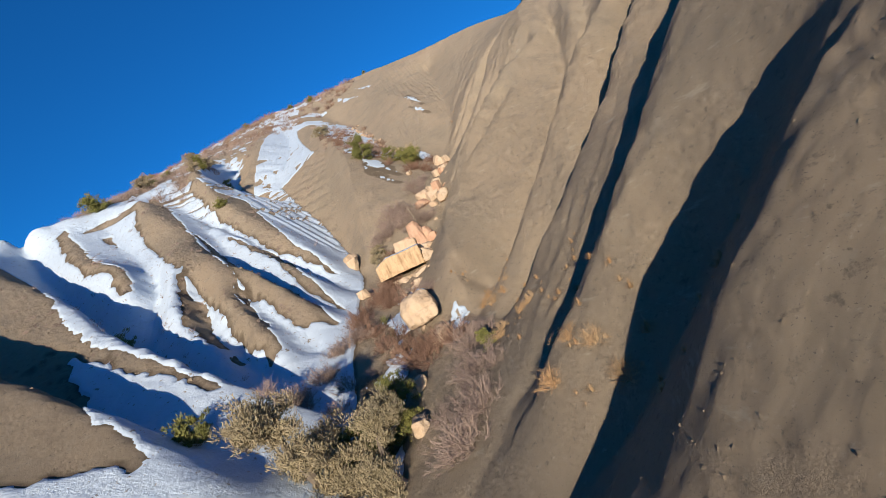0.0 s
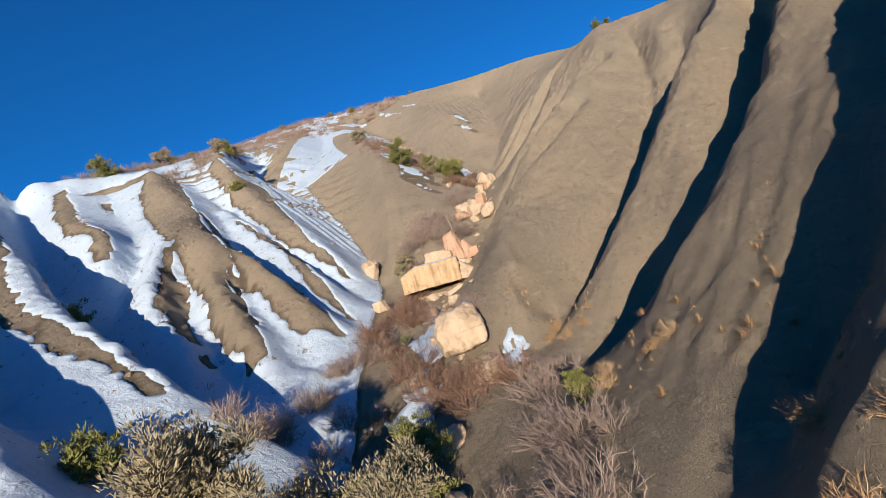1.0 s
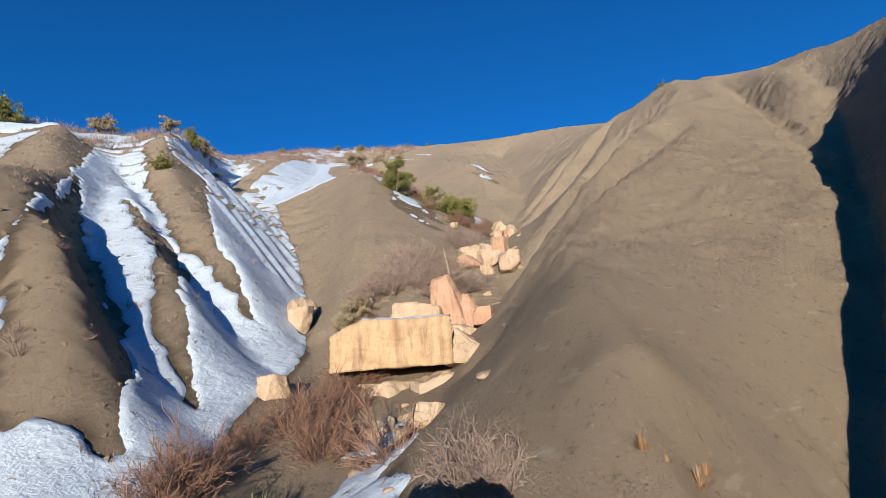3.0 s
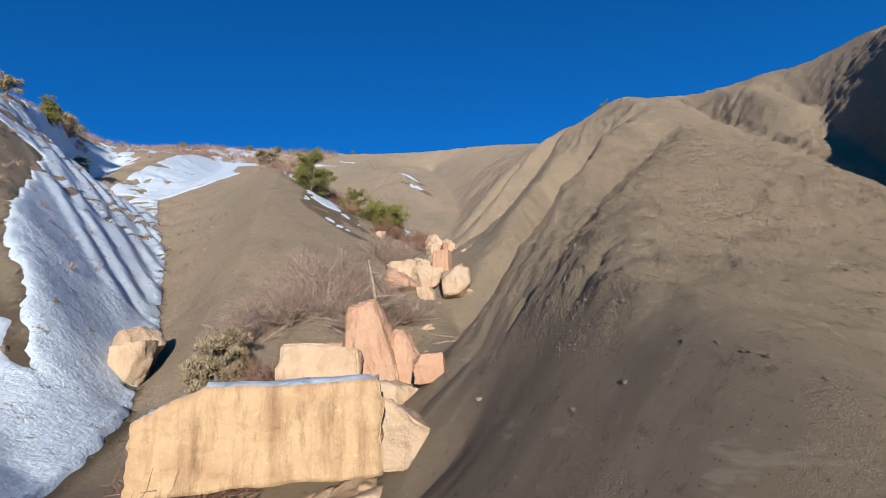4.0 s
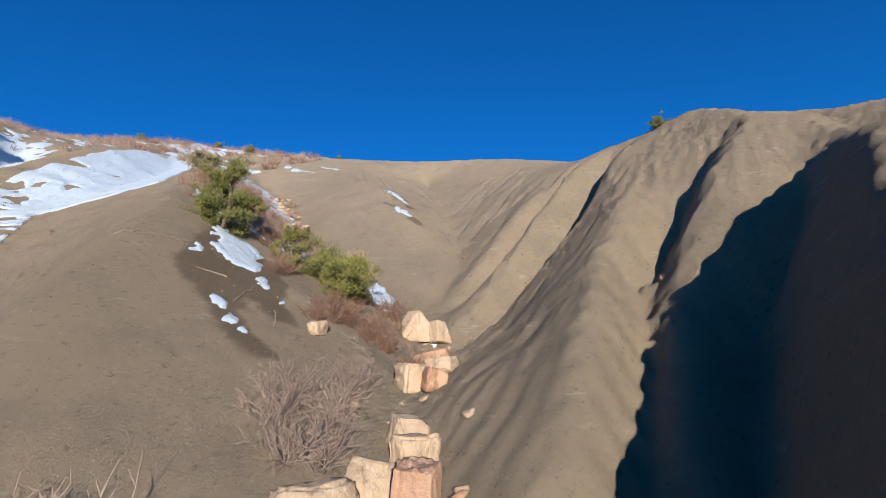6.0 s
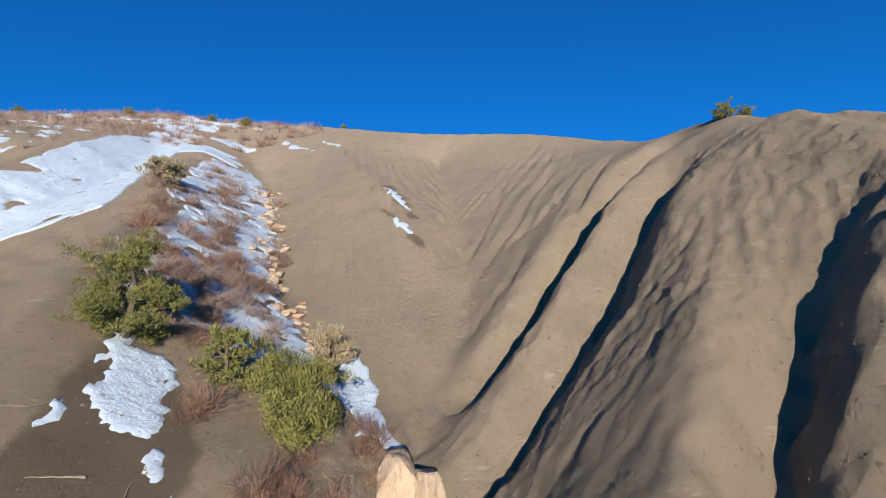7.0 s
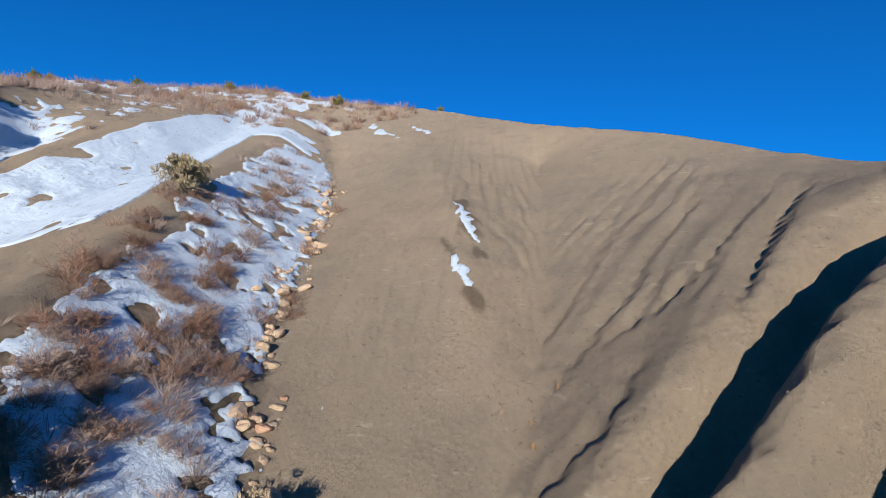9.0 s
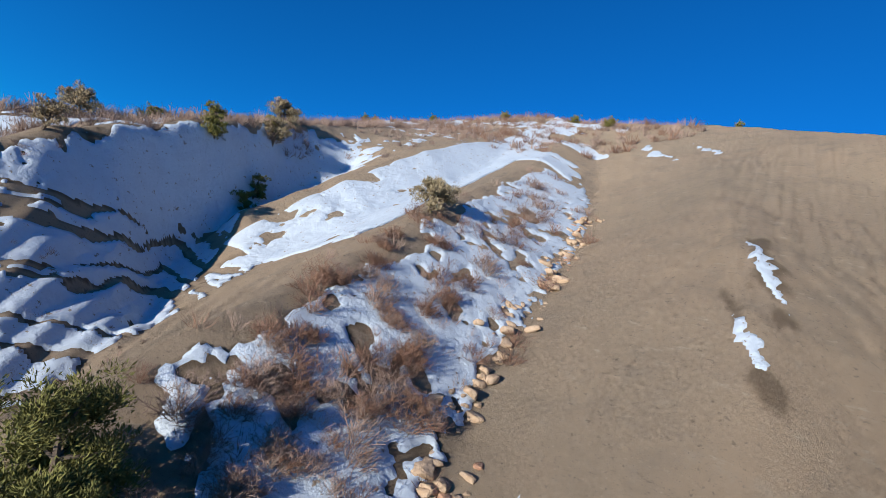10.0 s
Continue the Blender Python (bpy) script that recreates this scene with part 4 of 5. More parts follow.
# ---- trees and shrubs ----
def juniper(seed, tall, wide, leaf, clumps=150, lean=0.1, bare=0.12, fine=1.0):
    """Trunk with limbs, and a crown of many small sprays in uneven clumps."""
    rng = random.Random(seed)
    wood, limbs, v, f = Twigs(), [], [], []
    trunk = wander(rng, Vector((0, 0, -0.15)), Vector((rng.gauss(0, lean), rng.gauss(0, lean), 1)), tall * 0.85, 6, 0.16)
    wood.stick(trunk, [0.085 * tall / 2 * (1 - 0.75 * k / 6) for k in range(7)], 6)
    tips = []
    for n in range(28):
        h = rng.uniform(bare, 1.0)
        p = trunk[min(6, int(h * 6))]
        a = rng.uniform(0, 2 * math.pi)
        reach = wide / 2 * rng.uniform(0.55, 1.08) * (1.0 - 0.62 * max(0, h - 0.25) ** 1.1)
        way = Vector((math.cos(a), math.sin(a), rng.uniform(0.0, 0.55) + 0.5 * max(0, h - 0.6)))
        limb = wander(rng, p, way, reach, 4, 0.2)
        arm = Twigs()
        arm.stick(limb, [0.03 * tall / 2 * (1 - 0.2 * k) for k in range(5)], 4)
        limbs.append(arm)
        tips += [(limb[2], 0.8), (limb[3], 1.0), (limb[4], 1.0)]
    tips.append((trunk[-1], 1.1))
    for n in range(clumps):
        c, big = tips[rng.randrange(len(tips))]
        r = 0.085 * wide * rng.uniform(0.55, 1.3) * big
        c = c + Vector((rng.gauss(0, 0.8), rng.gauss(0, 0.8), rng.gauss(0, 0.5))) * r
        lift = Vector((rng.gauss(0, 0.3), rng.gauss(0, 0.3), 0.8))
        for k in range(int(40 / fine ** 1.5)):
            d = Vector((rng.gauss(0, 1), rng.gauss(0, 1), rng.gauss(0.2, 0.7))).normalized()
            p = c + d * r * rng.uniform(0.15, 1.0) ** 0.7
            s = (0.011 * wide * rng.uniform(0.7, 1.6) + 0.008) * fine
            along = (d * 0.8 + lift + Vector((rng.gauss(0, 0.4), rng.gauss(0, 0.4), rng.gauss(0, 0.3)))).normalized()
            across = along.orthogonal().normalized()
            across = Matrix.Rotation(rng.uniform(0, 6.28), 3, along) @ across
            b = len(v)
            v += [tuple(p - across * s * 0.5), tuple(p + across * s * 0.5), tuple(p + along * s * 3.6 + across * s * 0.15), tuple(p + along * s * 2.0 - across * s * 0.5)]
            f += [(b, b + 1, b + 2, b + 3)]
    return wood.mesh("trunk", BARK), [("limb", arm.mesh("limb", BARK)) for arm in limbs], mesh_from("crown", v, f, leaf)


def shrub(seed, tall, wide, mat, stems=26, forks=5, thick=0.009):
    """Leafless bush: stems that fan out from the ground and fork into a rounded crown of fine twigs."""
    rng = random.Random(seed)
    main, fine = Twigs(), Twigs()
    for _ in range(stems):
        a, out = rng.uniform(0, 2 * math.pi), rng.uniform(0.0, 1.0) ** 0.7
        start = Vector((math.cos(a), math.sin(a), 0)) * 0.14 * wide * out - Vector((0, 0, 0.08))
        lean = out * 1.15
        way = Vector((math.cos(a) * math.sin(lean), math.sin(a) * math.sin(lean), math.cos(lean)))
        n = math.hypot(wide / 2 * math.sin(lean), tall * math.cos(lean)) * rng.uniform(0.65, 1.0)
        line = wander(rng, start, way, n, 5, 0.17)
        main.stick(line, [thick * (1 - 0.15 * k) for k in range(6)], 3)
        for _ in range(forks):
            k = rng.randrange(1, 5)
            d = (line[k + 1] - line[k]).normalized() + Vector((rng.gauss(0, 0.6), rng.gauss(0, 0.6), rng.gauss(0.1, 0.45)))
            twig = wander(rng, line[k], d, n * rng.uniform(0.25, 0.45), 2, 0.3)
            fine.stick(twig, [thick * 0.65, thick * 0.5, thick * 0.28], 3)
            for q in (1, 1, 2):
                d = (twig[q] - twig[q - 1]).normalized() + Vector((rng.gauss(0, 0.8), rng.gauss(0, 0.8), rng.gauss(0.1, 0.6)))
                fine.stick(wander(rng, twig[q], d, n * rng.uniform(0.10, 0.22), 1, 0.2), [thick * 0.45, thick * 0.2], 3)
    return main.mesh("base", mat), fine.mesh("crown", mat)


def blades(seed, count, tall, wide, mat, name, width=0.012, droop=0.5):
    rng = random.Random(seed)
    v, f = [], []
    for _ in range(count):
        a, out = rng.uniform(0, 2 * math.pi), rng.uniform(0.05, 1)
        p = Vector((math.cos(a), math.sin(a), 0)) * 0.12 * wide * out
        d = Vector((math.cos(a) * out * wide / tall * 0.9, math.sin(a) * out * wide / tall * 0.9, 1)).normalized()
        s = Vector((-math.sin(a), math.cos(a), 0))
        n = tall * rng.uniform(0.6, 1.1)
        b = len(v)
        for k in range(4):
            w = width * (1 - (k / 3) ** 2 * 0.9)
            v += [tuple(p - s * w), tuple(p + s * w)]
            p = p + d * n / 3
            d = (d + Vector((math.cos(a), math.sin(a), 0)) * droop * 0.3 * out - Vector((0, 0, droop * 0.28 * out))).normalized()
        f += [(b + 2 * k, b + 2 * k + 1, b + 2 * k + 3, b + 2 * k + 2) for k in range(3)]
    return mesh_from(name, v, f, mat)


def thing(name, parts, label, category, group=""):
    top = hollow(name)
    for part_name, me in parts:
        child(part_name, me, top)
    return tagged(top, label, category, group)


def put(first, copies):
    """The first of a kind at the first place, copies at the rest: x, y, turn, size, sink."""
    for n, (x, y, turn, size, sink) in enumerate(copies):
        m = Matrix.Translation((x, y, float(height(x, y)) - sink)) @ pose(0, 0, 0, 0, 0, turn)
        ob = first if n == 0 else copy_thing(first, m)
        ob.matrix_world = m @ Matrix.Scale(size, 4)


# ---- boulders and blocks along the gully ----
boulder(-1.6, 18.6, (1.3, 1.0, 0.8), 9, turn=(5, -8, 40), z=6.85, label="tan sandstone block half buried below a boulder", rough=0.09)
round_boulder = boulder(-2.03, 19.4, (1.6, 1.4, 1.3), 11, turn=(-6, -4, 14), z=8.22, label="large rounded tan sandstone boulder with snow on its edge", cuts=16, rough=0.08, taper=0.1, ball=0.5)
snow_cap(round_boulder, lambda x, y: x > -1.75 and y > 19.3)
slab = boulder(-2.62, 28.75, (2.85, 2.4, 1.15), 21, STAINED_STONE, turn=(0, 2, -4), z=10.44, label="flat-topped tan sandstone slab with dark water stains", cuts=4, rough=0.04)
snow_cap(slab, lambda x, y: wave(x, y, 171, 0.45) > -0.85 and y > 27.6 + 0.2 * wave(x, y, 173, 0.5), "snow sheet with bare spots on a sandstone slab")
boulder(-1.5, 28.0, (1.5, 1.2, 1.1), 23, turn=(5, -8, 20), z=9.05, label="pale tan sandstone block wedged under a slab", cuts=8, rough=0.08)
boulder(-2.8, 28.2, (1.3, 1.2, 0.9), 24, turn=(0, 0, 50), z=9.1, label="tan sandstone block under a slab", rough=0.08)
boulder(-1.05, 28.3, (1.2, 1.1, 0.9), 27, turn=(0, 16, 40), up=0.25, label="tan sandstone block beside a slab", rough=0.08)
boulder(-2.1, 30.75, (1.45, 1.0, 1.05), 31, turn=(0, 5, -6), z=11.2, label="squared pale yellow sandstone block", cuts=5, rough=0.06)
boulder(-1.1, 31.1, (1.5, 1.1, 2.3), 33, RED_STONE, (0, -4, 15), 0.4, "upright reddish sandstone block with a cracked face", 12, 0.07, 11.35, 0.45, 0.15)
boulder(-0.5, 31.2, (1.15, 0.9, 1.75), 36, RED_STONE, (4, 8, 25), 0.4, "upright reddish sandstone slab leaning on its neighbour", 12, 0.07, 11.05, 0.4, 0.2)
boulder(-1.75, 31.7, (0.9, 0.8, 0.6), 38, RED_STONE, (0, 0, 30), 0.3, "reddish sandstone slab behind a squared block", z=11.55)
boulder(-0.85, 30.2, (1.2, 0.9, 0.9), 39, turn=(0, 10, 0), up=-0.05, label="tan sandstone block at the foot of taller blocks", cuts=9, rough=0.09)
boulder(-0.15, 29.8, (0.6, 0.55, 0.5), 40, RED_STONE, (0, 0, 70), 0.3, "small reddish sandstone block in the gully bed")
for x, y, dims, seed, mat in (
        (1.9, 35.0, (1.05, 0.9, 0.9), 41, SANDSTONE), (1.1, 35.9, (0.95, 0.8, 0.8), 42, SANDSTONE), (1.75, 36.0, (0.6, 0.55, 1.25), 43, RED_STONE),
        (0.5, 36.3, (1.1, 0.9, 0.75), 44, SANDSTONE), (0.1, 35.2, (1.0, 0.8, 0.6), 45, RED_STONE), (1.2, 36.9, (0.8, 0.7, 0.7), 46, SANDSTONE),
        (1.9, 37.0, (0.7, 0.6, 0.9), 47, SANDSTONE), (0.9, 34.9, (0.5, 0.4, 0.4), 48, SANDSTONE), (2.0, 38.0, (0.6, 0.5, 0.6), 49, SANDSTONE),
        (0.35, 41.7, (0.55, 0.4, 0.36), 50, SANDSTONE), (3.4, 44.7, (1.15, 0.9, 1.0), 51, SANDSTONE), (4.1, 44.5, (0.8, 0.7, 0.7), 52, SANDSTONE),
        (3.5, 42.3, (0.8, 0.6, 0.4), 53, RED_STONE), (2.6, 40.3, (0.9, 0.7, 0.7), 54, SANDSTONE), (3.3, 40.6, (0.7, 0.6, 0.5), 55, SANDSTONE),
        (2.9, 39.7, (0.6, 0.5, 0.5), 56, RED_STONE), (-6.4, 33.6, (1.05, 0.9, 0.9), 57, SANDSTONE), (-6.2, 32.9, (0.9, 0.7, 0.9), 58, SANDSTONE),
        (-6.6, 34.3, (0.8, 0.7, 0.5), 59, SANDSTONE), (-5.4, 27.6, (0.75, 0.6, 0.55), 60, SANDSTONE), (-3.0, 22.0, (0.5, 0.4, 0.35), 61, SANDSTONE),
        (-2.0, 24.6, (0.6, 0.5, 0.4), 62, SANDSTONE), (-2.9, 25.8, (0.5, 0.45, 0.35), 63, SANDSTONE), (-3.0, 16.4, (0.7, 0.6, 0.5), 64, SANDSTONE),
        (-3.9, 15.0, (0.6, 0.55, 0.5), 65, SANDSTONE), (-3.0, 14.0, (0.8, 0.6, 0.5), 66, SANDSTONE), (-4.0, 12.5, (0.7, 0.5, 0.5), 67, SANDSTONE)):
    boulder(x, y, dims, seed, mat, (seed * 7 % 23 - 11, seed * 5 % 19 - 9, seed * 37 % 360), 0.3,
            "reddish sandstone block among other rocks in the gully" if mat is RED_STONE else "tan sandstone block among other rocks in the gully")

# loose stones: along the bed, and along the edge between brush slope and head wall
STONES = [rock_mesh("stone", (1, 0.62 + 0.05 * k, 0.34 + 0.05 * (k % 4)), 100 + k, RED_STONE if k == 4 else SANDSTONE, 11, 0.09, 1, worn=0.05) for k in range(8)]
rng = random.Random(77)
bed = densify(line_3d(GULLIES[0][2:13]), 0.2)
edge = densify(line_3d(GULLIES[1][2:8]), 0.2)
for k in range(298):
    if k < 105:
        p = bed[rng.randrange(len(bed))]
        x, y, s = p[0] + rng.gauss(0.1, 0.7), p[1] + rng.gauss(0, 0.3), rng.choice((0.1, 0.14, 0.18, 0.25, 0.34))
    else:
        p = edge[rng.randrange(len(edge))]
        heap = float(np.clip(0.5 + wave(p[0], p[1], 9, 2.2), 0.1, 1.2))
        x, y, s = p[0] - 0.15 + rng.gauss(-0.35, 0.65) * heap + 0.35 * float(wave(p[0], p[1], 19, 1.6)), p[1] + rng.gauss(0, 0.5), (0.6 + 0.5 * heap) * rng.choice((0.12, 0.15, 0.2, 0.26, 0.34, 0.42, 0.55, 0.75))
    ob = tagged(new("stone", STONES[k % 8]), "small loose sandstone fragment lying on the ground", "stone", "loose stones")
    place(ob, x, y, rng.uniform(-0.12, 0.06) * s, (rng.uniform(-25, 25), rng.uniform(-25, 25), rng.uniform(0, 360)), s)

# ---- junipers and pinyons ----
TREES = "junipers and pinyons on the slopes"


def tree(name, seed, tall, wide, leaf, places, label, clumps=150, **more):
    wood, limbs, crown = juniper(seed, tall, wide, leaf, clumps, **more)
    put(thing(name, [("trunk", wood), ("crown", crown)] + limbs, label, "tree", TREES), places)


tree("pinyon", 1, 2.6, 2.5, NEEDLES, [(-2.9, 45.5, 0, 1.0, 0.05)], "layered green pinyon standing on the gully edge", 290, fine=0.5)
tree("juniper", 12, 1.9, 1.8, GREY_NEEDLES, [(2.0, 48.9, 30, 1.0, 0.05)], "dark open juniper beside snow at the wall foot", 120, lean=0.2, bare=0.2, fine=0.8)
tree("juniper", 2, 1.7, 1.6, NEEDLES, [(-0.75, 45.9, 40, 1.0, 0.05), (-23.0, 60.8, 10, 0.9, 0), (-20.6, 58.6, 0, 0.95, 0)], "small bushy green juniper on a slope", 120)
tree("juniper", 3, 2.2, 2.5, NEEDLES, [(1.2, 45.0, 0, 1.3, 0.05)], "rounded green juniper above a snow drift", 290, fine=0.45)
tree("juniper", 4, 2.1, 2.4, GREY_NEEDLES, [(-7.1, 58.4, 0, 1.0, 0.05), (-24.2, 62.0, 70, 1.05, 0.1), (-26.3, 51.4, 200, 1.0, 0.1)], "grey-green juniper with open twisted limbs on a ridge", 110, lean=0.2, bare=0.3)
tree("juniper", 5, 2.4, 2.8, NEEDLES, [(-27.8, 44.8, 0, 0.95, 0.25), (-27.0, 58.5, 120, 0.6, 0.1), (-27.4, 55, 220, 0.6, 0.1)], "dark green juniper on the snowy rim", 170)
tree("juniper", 6, 3.5, 2.7, GREY_NEEDLES, [(-6.0, 12.9, 0, 1.1, 0.1), (-4.35, 12.6, 150, 0.9, 0.1)], "grey-brown juniper standing in the gully bottom", 430, bare=0.05, fine=0.55)
tree("juniper", 8, 2.6, 2.0, NEEDLES, [(-3.9, 14.8, 0, 1.0, 0.1), (-4.6, 14.0, 100, 0.9, 0.1)], "dark green juniper in the shade of its neighbours", 220, bare=0.05, fine=0.6)
tree("juniper", 7, 1.1, 1.6, NEEDLES, [(-9.5, 14.2, 0, 1.0, 0.05), (-17.6, 24.6, 90, 1.1, 0), (-15.6, 40.8, 30, 0.8, 0), (20.4, 50.9, 0, 0.75, 0), (21.5, 50.9, 90, 0.6, 0),
     (-37.0, 94.5, 10, 1.0, 0), (-14.0, 91.0, 80, 0.9, 0), (-9.8, 90.2, 140, 1.0, 0), (1.9, 93.0, 0, 0.6, 0), (-24, 92.4, 200, 0.9, 0), (-45, 89, 30, 1.0, 0), (-51, 82, 0, 0.9, 0),
     (-44, 90, 30, 0.8, 0)], "low spreading green juniper", 110)

tree("pinyon", 13, 2.4, 1.7, NEEDLES, [(-21.6, 56.2, 0, 1.0, 0.05), (-21.0, 59.2, 90, 0.8, 0.05)], "dark green pinyon above the shaded snowy bowl", 150, bare=0.15)
tree("juniper", 14, 2.3, 2.5, GREY_NEEDLES, [(-22.6, 60.6, 0, 0.95, 0.05), (-19.4, 48.3, 130, 0.7, 0.05)], "open grey juniper with bare limbs above the bowl", 80, lean=0.2, bare=0.3)
tree("juniper", 9, 1.7, 1.6, GREY_NEEDLES, [(-4.2, 31.5, 0, 0.95, 0.05)], "grey-green juniper bush beside a sandstone slab", 170, bare=0.05, fine=0.7)
tree("juniper", 10, 0.9, 0.8, NEEDLES, [(-3.7, 32.1, 0, 0.9, 0.05), (0.0, 14.5, 40, 1.0, 0.05)], "small yellow-green evergreen bush", 70, bare=0.05)

# ---- leafless brush ----
BRUSH = "leafless brush in the gully"


def brush(seed, tall, wide, mat, label, places, **more):
    a, b = shrub(seed, tall, wide, mat, **more)
    put(thing("shrub", (("base", a), ("crown", b)), label, "shrub", BRUSH), places)


def low_bush(rng, tall, wide, thick, sticks=26):
    w = Twigs()
    for _ in range(sticks):
        a, out = rng.uniform(0, 2 * math.pi), rng.uniform(0.05, 1.0)
        start = Vector((math.cos(a), math.sin(a), 0)) * 0.3 * wide * out - Vector((0, 0, 0.05))
        way = Vector((math.cos(a) * out * 0.8, math.sin(a) * out * 0.8, rng.uniform(0.5, 1.0)))
        w.stick(wander(rng, start, way, tall * rng.uniform(0.6, 1.1), 2, 0.25), [thick, thick * 0.8, thick * 0.35], 3)
    return w


def far_brush(seed, tall, wide, mat, label, places, thick=0.016):
    """Many low bushes far off, in one mesh."""
    rng = random.Random(seed)
    kinds = [low_bush(rng, tall, wide, thick) for _ in range(4)]
    verts, faces, base = [], [], 0
    for k, (x, y, turn, size, sink) in enumerate(places):
        w = kinds[k % 4]
        m = np.array(pose(0, 0, 0, 0, 0, turn).to_3x3()) * size
        verts.append(np.array(w.v) @ m.T + np.array([x, y, float(height(x, y)) - sink]))
        faces += [[q + base for q in f] for f in w.f]
        base += len(w.v)
    ob = new("brush", mesh_from("brush", np.concatenate(verts).tolist(), faces, mat))
    tagged(ob, label, "brush", kind="stuff")


def scatter(seed, spots, spread, count, lo, hi):
    r = random.Random(seed)
    out = []
    for k in range(count):
        x, y = spots[k % len(spots)]
        out.append((x + r.gauss(0, spread), y + r.gauss(0, spread), r.uniform(0, 360), r.uniform(lo, hi), 0.03))
    return out


GREY_LABEL, RED_LABEL = "dense grey-brown leafless shrub with fine twigs", "reddish-brown leafless shrub with fine twigs"
brush(11, 1.1, 1.5, TWIG, GREY_LABEL, scatter(1, [(-2.4, 33.6), (-3.2, 33.0), (-1.6, 34.2), (-2.8, 34.6), (-1.2, 33.2), (-2.0, 35.3), (-0.6, 34.4)], 0.45, 28, 0.8, 1.35), stems=34, forks=6)
brush(12, 1.0, 1.3, TWIG, GREY_LABEL, scatter(2, [ (-0.9, 13.2), (-1.3, 12.0), (-0.6, 14.2), (-1.6, 10.8), (-0.4, 16.0), (0.6, 38.6), (0.2, 37.6), (1.0, 39.6)], 0.35, 24, 0.65, 1.1), stems=34, forks=5)
brush(13, 0.9, 1.2, RED_TWIG, RED_LABEL, scatter(3, [(-4.6, 26.0), (-4.1, 27.2), (-3.7, 28.6), (-3.4, 29.6), (-5.0, 24.8), (-5.4, 23.6), (-3.6, 25.2), (-3.2, 31.2), (-4.6, 21.6), (-4.4, 20.4), (-2.0, 18.2), (-2.6, 18.6), (-1.5, 17.9), (-3.2, 19.2)], 0.45, 46, 0.75, 1.3), stems=32, forks=6)
brush(14, 0.9, 1.1, RED_TWIG, RED_LABEL, scatter(4, [(1.0, 43.3), (0.2, 43.0), (1.7, 43.0), (2.0, 42.2), (0.8, 44.2), (-0.6, 44.0), (2.9, 46.0), (3.2, 44.6)], 0.45, 20, 0.6, 1.2), stems=26, forks=6)
brush(15, 0.8, 1.1, RED_TWIG, RED_LABEL, scatter(5, [(-3.9, 52.0), (-2.6, 53.4), (-4.6, 55.4), (-5.6, 57.2), (-1.6, 51.6), (-3.4, 49.6), (-3.0, 57.0), (-4.8, 60.5), (-2.2, 49.0), (-5.6, 64.5), (-6.4, 68.0), (-1.6, 54.6), (-3.2, 47.8), (-2.0, 47.4), (-4.4, 62.5), (-7.6, 72), (-2.4, 60), (-3.2, 65), (-0.8, 48.4)], 0.8, 48, 0.55, 1.15), stems=28, forks=5)
brush(16, 0.9, 1.2, TWIG, GREY_LABEL, scatter(6, [(-2.0, 50.6), (-3.0, 51.6), (-1.0, 50.2), (-3.8, 53.6), (-6.2, 66.5), (-7.2, 69.5), (-5.4, 70), (-4.2, 58.5), (-1.4, 48.2), (-0.4, 49.4), (-2.6, 48.6), (-5.2, 53.2)], 0.9, 30, 0.55, 1.15), stems=28, forks=5)
brush(41, 0.75, 1.1, RED_TWIG, RED_LABEL, scatter(41, [(-3.9, 49.4), (-4.8, 51.8), (-4.9, 52.3), (-5.8, 54.8), (-6.1, 55.5), (-3.5, 54.2), (-2.4, 52.8), (-2.3, 52.4), (-2.3, 49.8), (-2.6, 49.8), (-1.9, 48.9), (-1.2, 51.8), (-1.3, 52.2), (-1.5, 50.5), (-1.5, 49.9), (-2.0, 51.1), (-3.5, 49.6), (-3.2, 48.9), (-3.2, 48.7), (-3.6, 50.8), (-3.9, 50.2), (-5.0, 53.3), (-5.0, 56.7), (-5.1, 57.2), (-3.5, 53.0), (-3.2, 52.8), (-3.7, 55.1)], 0.2, 27, 0.6, 1.05), stems=44, forks=7)
brush(42, 0.75, 1.1, TWIG, GREY_LABEL, scatter(42, [(-1.4, 49.3), (-0.9, 49.8), (-1.8, 48.5), (-2.0, 47.8), (-2.7, 47.4), (-2.6, 47.8), (-3.3, 47.7), (-1.9, 48.1), (-1.8, 49.5), (-2.3, 49.0), (-1.0, 50.2), (-3.9, 49.4), (-5.8, 54.8), (-2.4, 52.8), (-2.6, 49.8), (-1.3, 52.2), (-2.0, 51.1), (-3.2, 48.7), (-5.0, 53.3), (-3.5, 53.0)], 0.25, 20, 0.6, 1.1), stems=44, forks=7)
brush(17, 0.8, 1.1, TWIG, "dark leafless shrub at the foot of the snowy spurs", scatter(7, [(-6.6, 19.6), (-7.4, 18.4), (-5.6, 18.6), (-6.0, 20.8), (-5.4, 16.8), (-7.6, 16.4), (-5.8, 21.8), (-6.2, 15.0)], 0.4, 22, 0.8, 1.4), stems=28, forks=6)
r = random.Random(9)
rim = []
for k in range(330):
    yy = r.uniform(43, 90)
    xx = float(np.interp(yy, (44, 52, 62, 75, 88), (-28.2, -26.4, -24.6, -27.2, -29))) - abs(r.gauss(0.4, 1.6))
    rim.append((xx, yy, r.uniform(0, 360), r.uniform(0.5, 1.4), 0.03))
far_brush(18, 0.8, 1.2, TWIG, "low brown leafless brush along the rim", rim)
r = random.Random(14)
slope = []
